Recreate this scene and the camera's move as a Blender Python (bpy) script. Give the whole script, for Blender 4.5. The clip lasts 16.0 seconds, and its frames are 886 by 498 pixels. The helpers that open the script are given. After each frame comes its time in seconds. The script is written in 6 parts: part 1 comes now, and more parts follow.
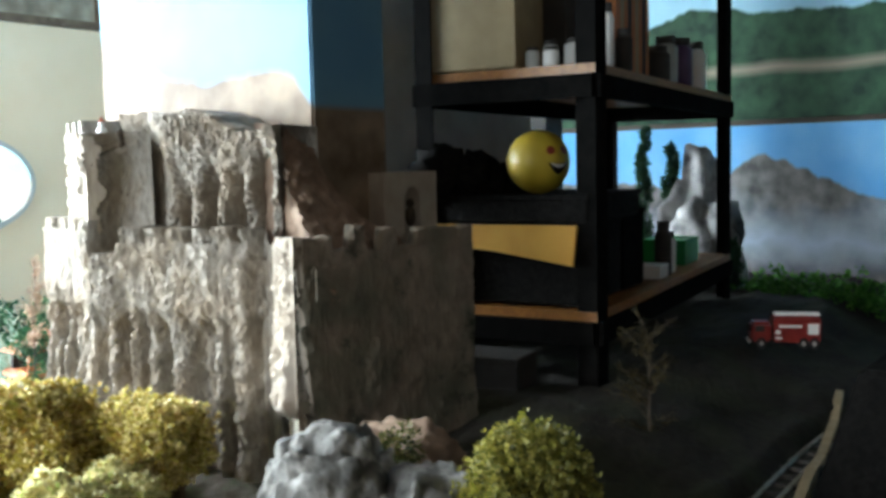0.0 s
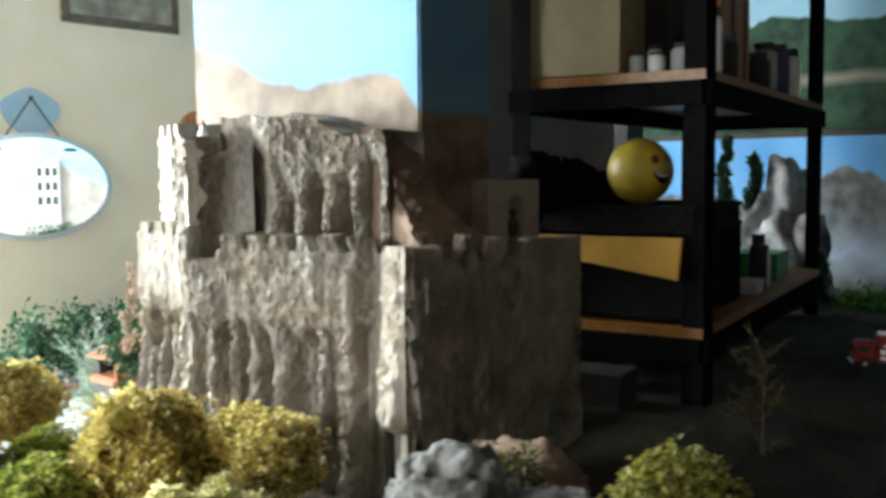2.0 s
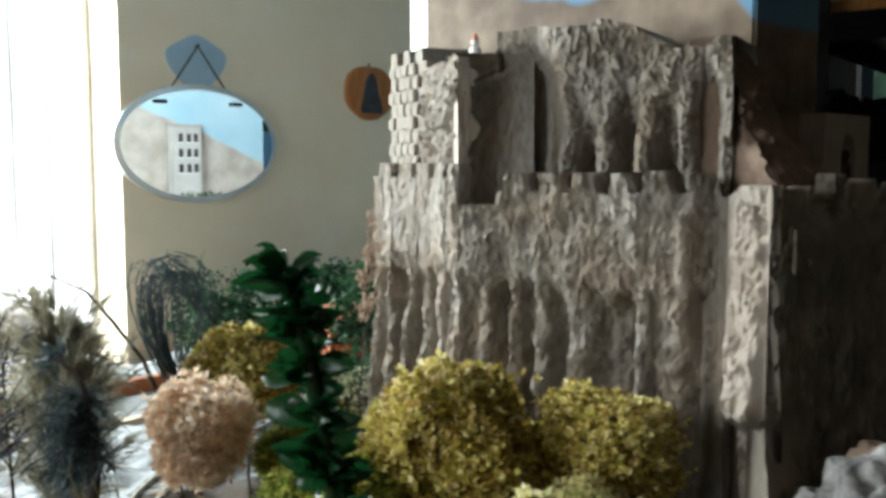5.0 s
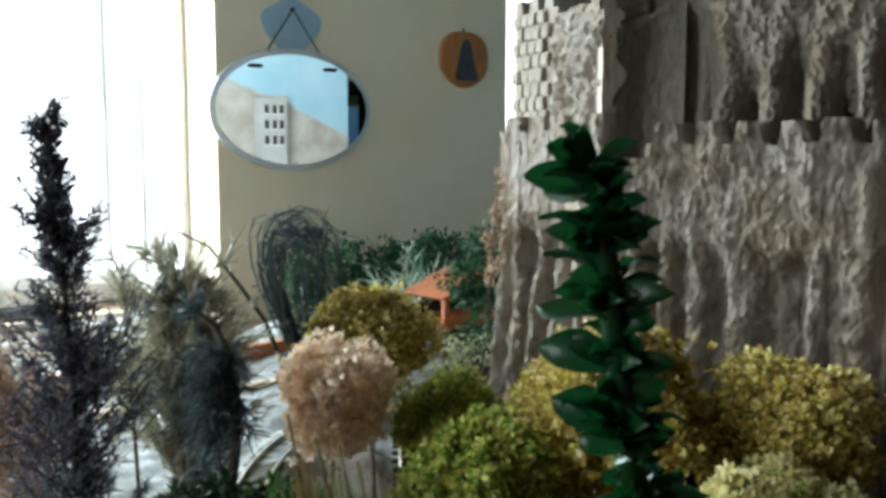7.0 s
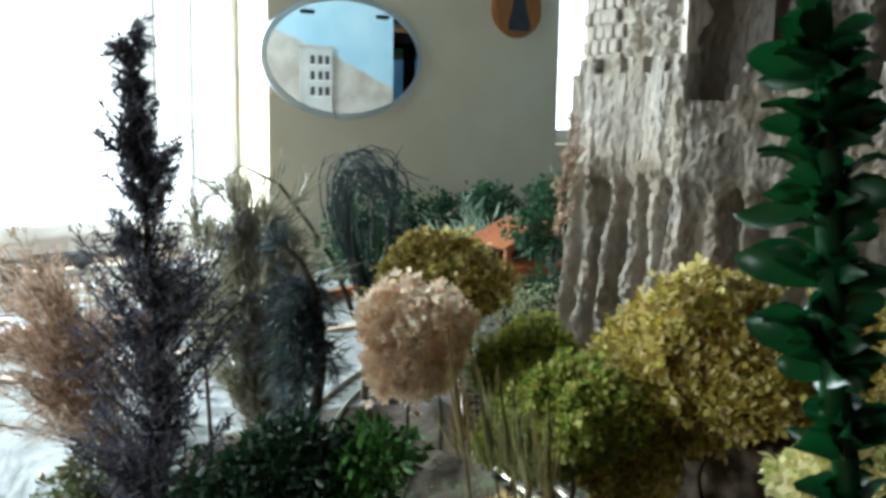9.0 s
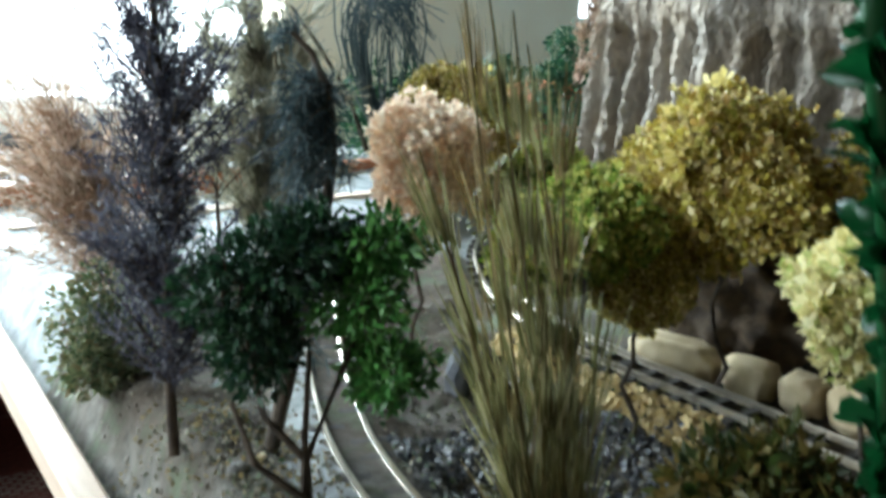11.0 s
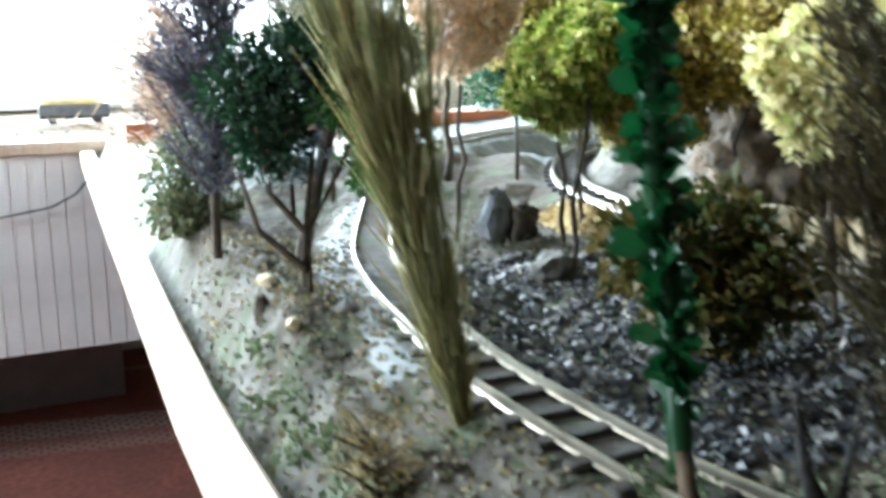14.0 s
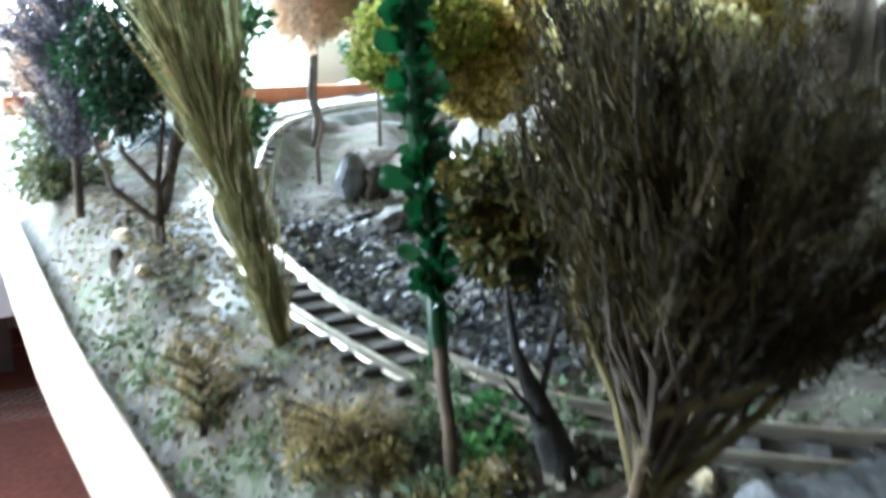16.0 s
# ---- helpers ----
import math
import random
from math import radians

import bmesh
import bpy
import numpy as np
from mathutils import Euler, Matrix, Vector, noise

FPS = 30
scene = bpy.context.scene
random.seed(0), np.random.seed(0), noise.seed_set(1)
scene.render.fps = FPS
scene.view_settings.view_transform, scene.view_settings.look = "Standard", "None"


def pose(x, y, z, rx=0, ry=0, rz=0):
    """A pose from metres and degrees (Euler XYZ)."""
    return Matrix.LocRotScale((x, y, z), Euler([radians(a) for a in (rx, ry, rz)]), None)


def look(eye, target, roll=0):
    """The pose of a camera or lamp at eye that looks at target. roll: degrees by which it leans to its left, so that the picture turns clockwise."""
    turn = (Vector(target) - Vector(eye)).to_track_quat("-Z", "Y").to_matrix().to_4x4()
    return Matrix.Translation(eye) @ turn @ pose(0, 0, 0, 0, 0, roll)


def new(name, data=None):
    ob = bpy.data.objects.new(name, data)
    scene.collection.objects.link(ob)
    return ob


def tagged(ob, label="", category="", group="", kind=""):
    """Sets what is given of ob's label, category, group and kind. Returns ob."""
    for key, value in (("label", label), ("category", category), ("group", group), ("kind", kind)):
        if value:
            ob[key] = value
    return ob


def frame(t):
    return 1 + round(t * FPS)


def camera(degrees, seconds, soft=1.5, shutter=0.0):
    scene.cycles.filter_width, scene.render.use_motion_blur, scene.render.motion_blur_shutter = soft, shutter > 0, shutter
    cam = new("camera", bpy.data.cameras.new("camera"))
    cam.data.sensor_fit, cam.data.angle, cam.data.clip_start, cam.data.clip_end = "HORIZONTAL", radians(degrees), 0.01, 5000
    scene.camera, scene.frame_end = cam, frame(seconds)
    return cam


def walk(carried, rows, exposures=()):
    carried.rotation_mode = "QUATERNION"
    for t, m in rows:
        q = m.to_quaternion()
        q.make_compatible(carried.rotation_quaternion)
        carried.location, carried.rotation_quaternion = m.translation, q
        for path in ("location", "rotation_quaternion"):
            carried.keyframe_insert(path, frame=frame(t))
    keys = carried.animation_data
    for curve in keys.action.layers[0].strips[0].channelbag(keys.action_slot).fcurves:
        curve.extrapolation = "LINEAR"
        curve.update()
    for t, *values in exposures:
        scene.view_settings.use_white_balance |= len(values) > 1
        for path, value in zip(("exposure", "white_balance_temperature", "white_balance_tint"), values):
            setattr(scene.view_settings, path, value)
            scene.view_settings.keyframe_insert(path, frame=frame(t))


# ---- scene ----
cam = camera(50.0, 16.0, soft=3.4, shutter=0.6)
PATH = [
    (0, (0.037, -0.765, 0.557), (1.603, 0.466, 0.379), -1.3),
    (0.5, (0.037, -0.740, 0.561), (1.585, 0.515, 0.388), -1.6),
    (1, (0.039, -0.719, 0.569), (1.574, 0.553, 0.414), -1.2),
    (1.5, (0.040, -0.698, 0.565), (1.557, 0.595, 0.406), -0.7),
    (2, (0.017, -0.650, 0.559), (1.528, 0.650, 0.398), -0.6),
    (2.5, (-0.022, -0.554, 0.544), (1.485, 0.751, 0.388), -0.4),
    (3, (-0.014, -0.474, 0.526), (1.524, 0.797, 0.381), -0.3),
    (3.5, (0.010, -0.416, 0.507), (1.461, 0.953, 0.366), -0.4),
    (6, (0.024, -0.153, 0.470), (1.382, 1.302, 0.277), 0.1),
    (6.5, (0.025, -0.131, 0.457), (1.337, 1.366, 0.263), 0.1),
    (7, (0.020, -0.120, 0.447), (1.306, 1.396, 0.225), 0.1),
    (7.5, (0.008, -0.107, 0.432), (1.273, 1.425, 0.201), 0.4),
    (8, (0.001, -0.095, 0.428), (1.241, 1.453, 0.170), 0.2),
    (10.5, (0.011, -0.046, 0.382), (1.217, 1.490, -0.049), 2.4),
    (11, (0.008, -0.071, 0.339), (1.190, 1.469, -0.144), 2.2),
    (11.5, (0.007, -0.095, 0.302), (1.164, 1.466, -0.171), 1.8),
    (12, (0.009, -0.127, 0.273), (1.118, 1.473, -0.185), 1.6),
    (12.5, (0.017, -0.151, 0.255), (1.080, 1.484, -0.190), 1.3),
    (13, (0.039, -0.172, 0.240), (1.031, 1.507, -0.206), 0.7),
    (13.5, (0.050, -0.190, 0.225), (0.984, 1.522, -0.218), 0.2),
    (14, (0.074, -0.229, 0.199), (0.934, 1.521, -0.245), 0.2),
    (14.5, (0.098, -0.284, 0.179), (0.979, 1.450, -0.288), -0.6),
    (15, (0.105, -0.330, 0.176), (1.026, 1.367, -0.347), -1.4),
    (15.5, (0.099, -0.357, 0.177), (1.029, 1.331, -0.356), -2.0),
    (16, (0.086, -0.322, 0.196), (1.108, 1.326, -0.292), 0.6),
]
EXPO = [(0, 1.56, 6150, 8), (2, 1.2, 6500, 9), (3.5, 0.72, 6650, 13), (6, -0.08, 6300, 8), (8, -0.1, 6250, 6), (10.5, 0.25, 5900, 4), (12.5, 1.3, 5800, 4), (14, 1.5, 5700, 5), (15, 1.75, 5500, 5), (16, 1.95, 5400, 6)]
walk(cam, [(t, look(eye, target, roll)) for t, eye, target, roll in PATH], exposures=EXPO)

# ---- daylight ----
world = bpy.data.worlds.new("overcast_sky")
scene.world = world
world.use_nodes = True
wn = world.node_tree
sky = wn.nodes.new("ShaderNodeTexSky")
sky.sky_type, sky.sun_disc = "NISHITA", False
sky.sun_elevation, sky.sun_rotation = radians(38), radians(-20)
wn.links.new(sky.outputs[0], wn.nodes["Background"].inputs[0])
wn.nodes["Background"].inputs[1].default_value = 0.15

sun = new("sun", bpy.data.lights.new("sun", "SUN"))
sun.data.energy, sun.data.angle, sun.data.color = 1.0, radians(10), (1.0, 0.96, 0.9)
sun.matrix_world = look((-5.0, 1.9, 1.75), (0.6, 0.75, 0.1))


def window_light(name, eye, target, w, h, watts):
    li = bpy.data.lights.new(name, "AREA")
    li.shape, li.size, li.size_y, li.energy, li.color = "RECTANGLE", w, h, watts, (0.87, 0.97, 1.0)
    ob = new(name, li)
    ob.matrix_world = look(eye, target)
    return ob


window_light("window_daylight", (-0.1, 2.74, 0.85), (-0.1, 0.0, 0.35), 2.2, 1.3, 190)
# Fill lamp added at an unseen side opening; no window is known there.
window_light("side_fill_light", (-2.28, 1.15, 0.8), (1.6, 2.0, 0.5), 1.0, 1.2, 36)
window_light("second_window_daylight", (2.5, 2.24, 0.9), (3.3, 0.4, 0.4), 0.85, 1.1, 3.6)


# ---- materials ----
def ramp(nt, cols):
    r = nt.nodes.new("ShaderNodeValToRGB")
    el = r.color_ramp.elements
    while len(el) < len(cols):
        el.new(0.5)
    for e, (p, c) in zip(el, cols):
        e.position, e.color = p, (*c, 1)
    return r


def mat(name, c1, c2, scale=30.0, rough=0.8, bump=0.3, fine=6.0, metal=0.0, stretch=(1, 1, 1), stain=None, amount=0.35, spec=0.5):
    """Two-scale noise material: grain between c1 and c2, broad stains, bump."""
    m = bpy.data.materials.new(name)
    m.use_nodes = True
    nt = m.node_tree
    b = nt.nodes["Principled BSDF"]
    b.inputs["Roughness"].default_value, b.inputs["Metallic"].default_value = rough, metal
    b.inputs["Specular IOR Level"].default_value = spec
    tc, mp = nt.nodes.new("ShaderNodeTexCoord"), nt.nodes.new("ShaderNodeMapping")
    mp.inputs["Scale"].default_value = stretch
    nt.links.new(tc.outputs["Object"], mp.inputs[0])
    n1, n2 = nt.nodes.new("ShaderNodeTexNoise"), nt.nodes.new("ShaderNodeTexNoise")
    n1.inputs["Scale"].default_value, n1.inputs["Detail"].default_value = scale, 6
    n2.inputs["Scale"].default_value, n2.inputs["Detail"].default_value = scale / fine, 4
    for n in (n1, n2):
        nt.links.new(mp.outputs[0], n.inputs["Vector"])
    r = ramp(nt, [(0.32, c1), (0.68, c2)])
    nt.links.new(n1.outputs["Fac"], r.inputs[0])
    mx = nt.nodes.new("ShaderNodeMix")
    mx.data_type = "RGBA"
    sr = ramp(nt, [(0.42, (0, 0, 0)), (0.66, (amount,) * 3)])
    nt.links.new(n2.outputs["Fac"], sr.inputs[0])
    nt.links.new(sr.outputs[0], mx.inputs[0])
    nt.links.new(r.outputs[0], mx.inputs[6])
    mx.inputs[7].default_value = (*(stain or [v * 0.6 for v in c1]), 1)
    nt.links.new(mx.outputs[2], b.inputs["Base Color"])
    if bump:
        bp = nt.nodes.new("ShaderNodeBump")
        bp.inputs["Strength"].default_value, bp.inputs["Distance"].default_value = bump, 0.006
        nt.links.new(n1.outputs["Fac"], bp.inputs["Height"])
        nt.links.new(bp.outputs[0], b.inputs["Normal"])
    return m


def leaf_mat(name, cols, rough=0.55, through_light=0.25):
    """Foliage: each leaf takes its own tone along the ramp; some light passes through."""
    m = bpy.data.materials.new(name)
    m.use_nodes = True
    nt = m.node_tree
    b, out = nt.nodes["Principled BSDF"], nt.nodes["Material Output"]
    b.inputs["Roughness"].default_value = rough
    geo = nt.nodes.new("ShaderNodeNewGeometry")
    r = ramp(nt, [(k / max(1, len(cols) - 1), c) for k, c in enumerate(cols)])
    nt.links.new(geo.outputs["Random Per Island"], r.inputs[0])
    nt.links.new(r.outputs[0], b.inputs["Base Color"])
    tr, mx = nt.nodes.new("ShaderNodeBsdfTranslucent"), nt.nodes.new("ShaderNodeMixShader")
    nt.links.new(r.outputs[0], tr.inputs["Color"])
    mx.inputs[0].default_value = through_light
    nt.links.new(b.outputs[0], mx.inputs[1])
    nt.links.new(tr.outputs[0], mx.inputs[2])
    nt.links.new(mx.outputs[0], out.inputs["Surface"])
    return m


M_CREAM = mat("cream_wall_paint", (0.86, 0.75, 0.56), (0.90, 0.81, 0.63), 9, 0.85, 0.08, 5, stain=(0.78, 0.62, 0.42), amount=0.5)
# For walls and ceiling out of view: dark tone chosen to cut bounced fill.
M_DIM = mat("dim_unseen_wall", (0.07, 0.055, 0.042), (0.12, 0.098, 0.075), 12, 0.7, 0.2, 4, stretch=(1, 1, 0.2))
M_WHITE = mat("white_gloss_paint", (0.78, 0.78, 0.76), (0.84, 0.84, 0.83), 25, 0.4, 0.06)
M_PLASTER = mat("weathered_plaster", (0.205, 0.18, 0.15), (0.315, 0.288, 0.25), 110, 0.9, 1.0, 6, stretch=(1, 1, 0.55), stain=(0.25, 0.19, 0.125), amount=0.6)
M_PLASTER_SMOOTH = mat("smooth_plaster", (0.36, 0.31, 0.25), (0.45, 0.40, 0.34), 30, 0.85, 0.35, 5, stain=(0.28, 0.22, 0.16), amount=0.5)
M_BLOCK = mat("stained_plaster", (0.19, 0.155, 0.12), (0.32, 0.27, 0.215), 40, 0.85, 0.7, 4, stain=(0.07, 0.085, 0.058), amount=0.8)
M_SLOPE = mat("brown_plaster_rock", (0.2, 0.135, 0.095), (0.34, 0.245, 0.18), 45, 0.9, 0.8, 4, stain=(0.12, 0.08, 0.055), amount=0.7)
M_PINE = mat("pale_pine", (0.50, 0.385, 0.285), (0.62, 0.50, 0.385), 26, 0.6, 0.15, 3, stretch=(6, 0.5, 6), stain=(0.40, 0.26, 0.16))
M_SHELFWOOD = mat("varnished_shelf_wood", (0.22, 0.085, 0.014), (0.34, 0.145, 0.026), 20, 0.4, 0.15, 3, stretch=(1, 5, 5))
M_BLACKMETAL = mat("black_steel", (0.004, 0.004, 0.004), (0.009, 0.0085, 0.008), 40, 0.9, 0.1, spec=0.02)
M_EARTH = mat("sandy_earth", (0.055, 0.05, 0.04), (0.16, 0.147, 0.122), 60, 0.95, 1.0, 7.0, stain=(0.06, 0.043, 0.026), amount=1.0)


def mossy(m, colour, scale, lo, hi):
    """Patches of a second colour grown over a material."""
    nt = m.node_tree
    b = nt.nodes["Principled BSDF"]
    under = b.inputs["Base Color"].links[0].from_socket
    tc, nz, mx = nt.nodes.new("ShaderNodeTexCoord"), nt.nodes.new("ShaderNodeTexNoise"), nt.nodes.new("ShaderNodeMix")
    nz.inputs["Scale"].default_value, nz.inputs["Detail"].default_value = scale, 8
    nz.inputs["Roughness"].default_value = 0.7
    nt.links.new(tc.outputs["Object"], nz.inputs["Vector"])
    r = ramp(nt, [(lo, (0, 0, 0)), (hi, (0.9, 0.9, 0.9))])
    nt.links.new(nz.outputs["Fac"], r.inputs[0])
    mx.data_type = "RGBA"
    nt.links.new(r.outputs[0], mx.inputs[0])
    nt.links.new(under, mx.inputs[6])
    mx.inputs[7].default_value = (*colour, 1)
    nt.links.new(mx.outputs[2], b.inputs["Base Color"])


mossy(M_BLOCK, (0.018, 0.034, 0.02), 8, 0.53, 0.62)
mossy(M_EARTH, (0.07, 0.048, 0.032), 8, 0.50, 0.64)
mossy(M_EARTH, (0.075, 0.095, 0.05), 17, 0.5, 0.62)
# Ground colour with the shade behind the castle put into it.
M_SHADEGROUND = mat("shade_darkened_ground", (0.009, 0.008, 0.006), (0.022, 0.02, 0.015), 60, 0.95, 0.8, 9, stain=(0.03, 0.04, 0.015), amount=0.6)
M_PALEGROUND = mat("pale_plaster_ground", (0.19, 0.205, 0.21), (0.36, 0.38, 0.385), 40, 0.8, 1.0, 5, stain=(0.10, 0.12, 0.10), amount=0.7)
M_SLATE = mat("slate_chips", (0.09, 0.10, 0.12), (0.30, 0.31, 0.33), 50, 0.7, 0.5)
M_ROCK = mat("grey_rock", (0.085, 0.083, 0.078), (0.40, 0.39, 0.37), 75, 0.9, 1.0, 4, stain=(0.035, 0.034, 0.03), amount=0.9)
M_PALEROCK = mat("pale_grey_rock", (0.045, 0.045, 0.046), (0.15, 0.15, 0.147), 90, 0.85, 1.0, 5, stain=(0.11, 0.11, 0.105), amount=0.6)
M_CREAMSTONE = mat("cream_stone", (0.44, 0.35, 0.2), (0.6, 0.5, 0.32), 40, 0.8, 0.4)
M_RAIL = mat("nickel_rail", (0.5, 0.45, 0.36), (0.66, 0.61, 0.52), 60, 0.3, 0.05, metal=0.9)
M_TIE = mat("dark_sleeper", (0.03, 0.026, 0.022), (0.08, 0.07, 0.06), 60, 0.75, 0.4)
M_BROWNROCK = mat("brown_rock", (0.04, 0.026, 0.014), (0.13, 0.085, 0.045), 60, 0.9, 0.7)
M_PURPLE = mat("purple_plastic", (0.06, 0.025, 0.09), (0.09, 0.04, 0.13), 30, 0.4, 0.05)
M_BARK = mat("dark_bark", (0.035, 0.026, 0.018), (0.10, 0.075, 0.05), 80, 0.9, 0.6)
M_TWIG = mat("pale_twig", (0.16, 0.11, 0.05), (0.28, 0.2, 0.1), 80, 0.85, 0.4)


def carpet_mat():
    """Worn red carpet with broad beige bands that carry fine maroon fretwork."""
    m = mat("red_patterned_carpet", (0.17, 0.045, 0.030), (0.26, 0.085, 0.06), 60, 0.95, 0.5, 14, stain=(0.12, 0.045, 0.032), amount=0.6)
    nt = m.node_tree
    b = nt.nodes["Principled BSDF"]
    red = b.inputs["Base Color"].links[0].from_socket
    tc = nt.nodes.new("ShaderNodeTexCoord")
    dot = nt.nodes.new("ShaderNodeVectorMath")
    dot.operation = "DOT_PRODUCT"
    dot.inputs[1].default_value = (0.16, 0.9, 0.0)
    nt.links.new(tc.outputs["Object"], dot.inputs[0])
    frac = nt.nodes.new("ShaderNodeMath")
    frac.operation = "FRACT"
    nt.links.new(dot.outputs["Value"], frac.inputs[0])
    band = ramp(nt, [(0.0, (0, 0, 0)), (0.30, (0, 0, 0)), (0.31, (0.5, 0.5, 0.5)), (0.33, (0.5, 0.5, 0.5)), (0.34, (0, 0, 0)), (0.80, (0, 0, 0)), (0.83, (0.5, 0.5, 0.5)), (0.9, (0.25, 0.25, 0.25)), (0.91, (0.95, 0.95, 0.95)), (1.0, (0.95, 0.95, 0.95))])
    band.color_ramp.interpolation = "LINEAR"
    nt.links.new(frac.outputs[0], band.inputs[0])
    fret = nt.nodes.new("ShaderNodeTexBrick")
    fret.inputs["Scale"].default_value = 16
    fret.inputs["Mortar Size"].default_value = 0.06
    fret.inputs["Color1"].default_value, fret.inputs["Color2"].default_value, fret.inputs["Mortar"].default_value = (0.5, 0.42, 0.34, 1), (0.44, 0.36, 0.29, 1), (0.2, 0.06, 0.05, 1)
    nt.links.new(tc.outputs["Object"], fret.inputs["Vector"])
    mx = nt.nodes.new("ShaderNodeMix")
    mx.data_type = "RGBA"
    nt.links.new(band.outputs[0], mx.inputs[0])
    nt.links.new(red, mx.inputs[6])
    nt.links.new(fret.outputs[0], mx.inputs[7])
    nt.links.new(mx.outputs[2], b.inputs["Base Color"])
    return m


M_CARPET = carpet_mat()
M_PLINTH = mat("grey_plinth_paint", (0.17, 0.16, 0.16), (0.22, 0.21, 0.21), 20, 0.8, 0.1)
M_DARK = mat("dark_void_paint", (0.03, 0.028, 0.026), (0.05, 0.046, 0.042), 20, 0.8, 0.1)
M_ORANGE = mat("orange_painted_card", (0.30, 0.085, 0.022), (0.42, 0.13, 0.04), 30, 0.6, 0.1)
L_YELLOW = leaf_mat("dried_hydrangea_yellow", [(0.2, 0.13, 0.025), (0.48, 0.4, 0.07), (0.86, 0.76, 0.4), (0.36, 0.22, 0.05), (0.44, 0.4, 0.06), (0.8, 0.68, 0.26), (0.3, 0.3, 0.04)], 0.4, 0.4)
L_GREENY = leaf_mat("dried_hydrangea_green", [(0.07, 0.17, 0.02), (0.34, 0.42, 0.06), (0.6, 0.56, 0.16), (0.16, 0.28, 0.03), (0.42, 0.32, 0.07)], 0.45, 0.35)
L_PINK = leaf_mat("dried_hydrangea_pink", [(0.8, 0.6, 0.42), (0.88, 0.75, 0.58), (0.9, 0.82, 0.68), (0.78, 0.54, 0.34)], 0.6, 0.65)
# Yellow-green hydrangea, darkened: the shade on that head is in its colour.
L_SHADEHEAD = leaf_mat("shade_toned_hydrangea", [(0.07, 0.075, 0.01), (0.17, 0.16, 0.02), (0.3, 0.26, 0.05)], 0.55, 0.35)
L_CREAM = leaf_mat("dried_hydrangea_cream", [(0.55, 0.49, 0.2), (0.76, 0.69, 0.35), (0.86, 0.8, 0.5), (0.4, 0.47, 0.12)], 0.55, 0.55)
# Lighter boxwood leaf: the light on the right sprig is put into colour.
L_LITBOX = leaf_mat("lit_boxwood_leaf", [(0.03, 0.12, 0.02), (0.07, 0.21, 0.04), (0.14, 0.32, 0.08)], 0.4)
L_GREYBOX = leaf_mat("grey_green_leaf", [(0.04, 0.075, 0.03), (0.11, 0.15, 0.06), (0.24, 0.26, 0.13), (0.16, 0.12, 0.05)], 0.5)
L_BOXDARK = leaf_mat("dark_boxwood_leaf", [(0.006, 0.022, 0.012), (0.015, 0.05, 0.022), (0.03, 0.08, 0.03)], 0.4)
L_HEDGE = leaf_mat("hedge_foam", [(0.008, 0.04, 0.02), (0.02, 0.08, 0.035), (0.05, 0.12, 0.04)], 0.8)
L_PALEHEDGE = leaf_mat("pale_moss", [(0.2, 0.24, 0.12), (0.4, 0.42, 0.26), (0.5, 0.5, 0.36)], 0.9)
L_PURPLE = leaf_mat("purple_heather", [(0.028, 0.029, 0.044), (0.064, 0.065, 0.09), (0.15, 0.145, 0.16)], 0.7)
L_BLUE = leaf_mat("blue_grey_sprig", [(0.016, 0.038, 0.043), (0.042, 0.07, 0.077), (0.12, 0.155, 0.155)], 0.6)
L_GRASS = leaf_mat("olive_grass", [(0.06, 0.065, 0.018), (0.14, 0.142, 0.046), (0.25, 0.24, 0.10), (0.40, 0.37, 0.20)], 0.6)
L_GOLDGRASS = leaf_mat("golden_grass", [(0.09, 0.065, 0.018), (0.19, 0.14, 0.05), (0.32, 0.25, 0.11)], 0.6)
L_PALEGRASS = leaf_mat("pale_grass", [(0.18, 0.175, 0.125), (0.31, 0.295, 0.20), (0.46, 0.44, 0.33)], 0.6)
L_RUST = leaf_mat("rusty_dried_twigs", [(0.26, 0.15, 0.09), (0.42, 0.29, 0.2), (0.62, 0.5, 0.4)], 0.7, 0.3)
L_SEDUM = leaf_mat("glossy_green_leaf", [(0.0025, 0.021, 0.007), (0.005, 0.044, 0.012), (0.012, 0.105, 0.024)], 0.35, 0.3)
L_DARKFAN = leaf_mat("dark_dried_foliage", [(0.012, 0.009, 0.002), (0.033, 0.025, 0.005), (0.07, 0.052, 0.013)], 0.9)
M_STEM = mat("brown_woody_stem", (0.045, 0.026, 0.011), (0.10, 0.058, 0.022), 80, 0.85, 0.5)
M_BLACKBARK = mat("black_bark", (0.008, 0.007, 0.006), (0.025, 0.021, 0.017), 80, 0.8, 0.8)
M_OLIVETWIG = mat("olive_twig", (0.10, 0.08, 0.026), (0.19, 0.15, 0.055), 80, 0.85, 0.4)
L_PALETUFT = leaf_mat("pale_green_tuft", [(0.1, 0.18, 0.13), (0.26, 0.35, 0.27), (0.48, 0.54, 0.44)], 0.7)
L_OLIVEBUSH = leaf_mat("curled_olive_leaf", [(0.018, 0.04, 0.008), (0.05, 0.06, 0.011), (0.11, 0.09, 0.018), (0.15, 0.1, 0.024), (0.035, 0.075, 0.013)], 0.5, 0.3)
L_OLIVE = leaf_mat("olive_bush_leaf", [(0.025, 0.035, 0.008), (0.06, 0.075, 0.014), (0.12, 0.12, 0.025), (0.18, 0.13, 0.035)], 0.6)


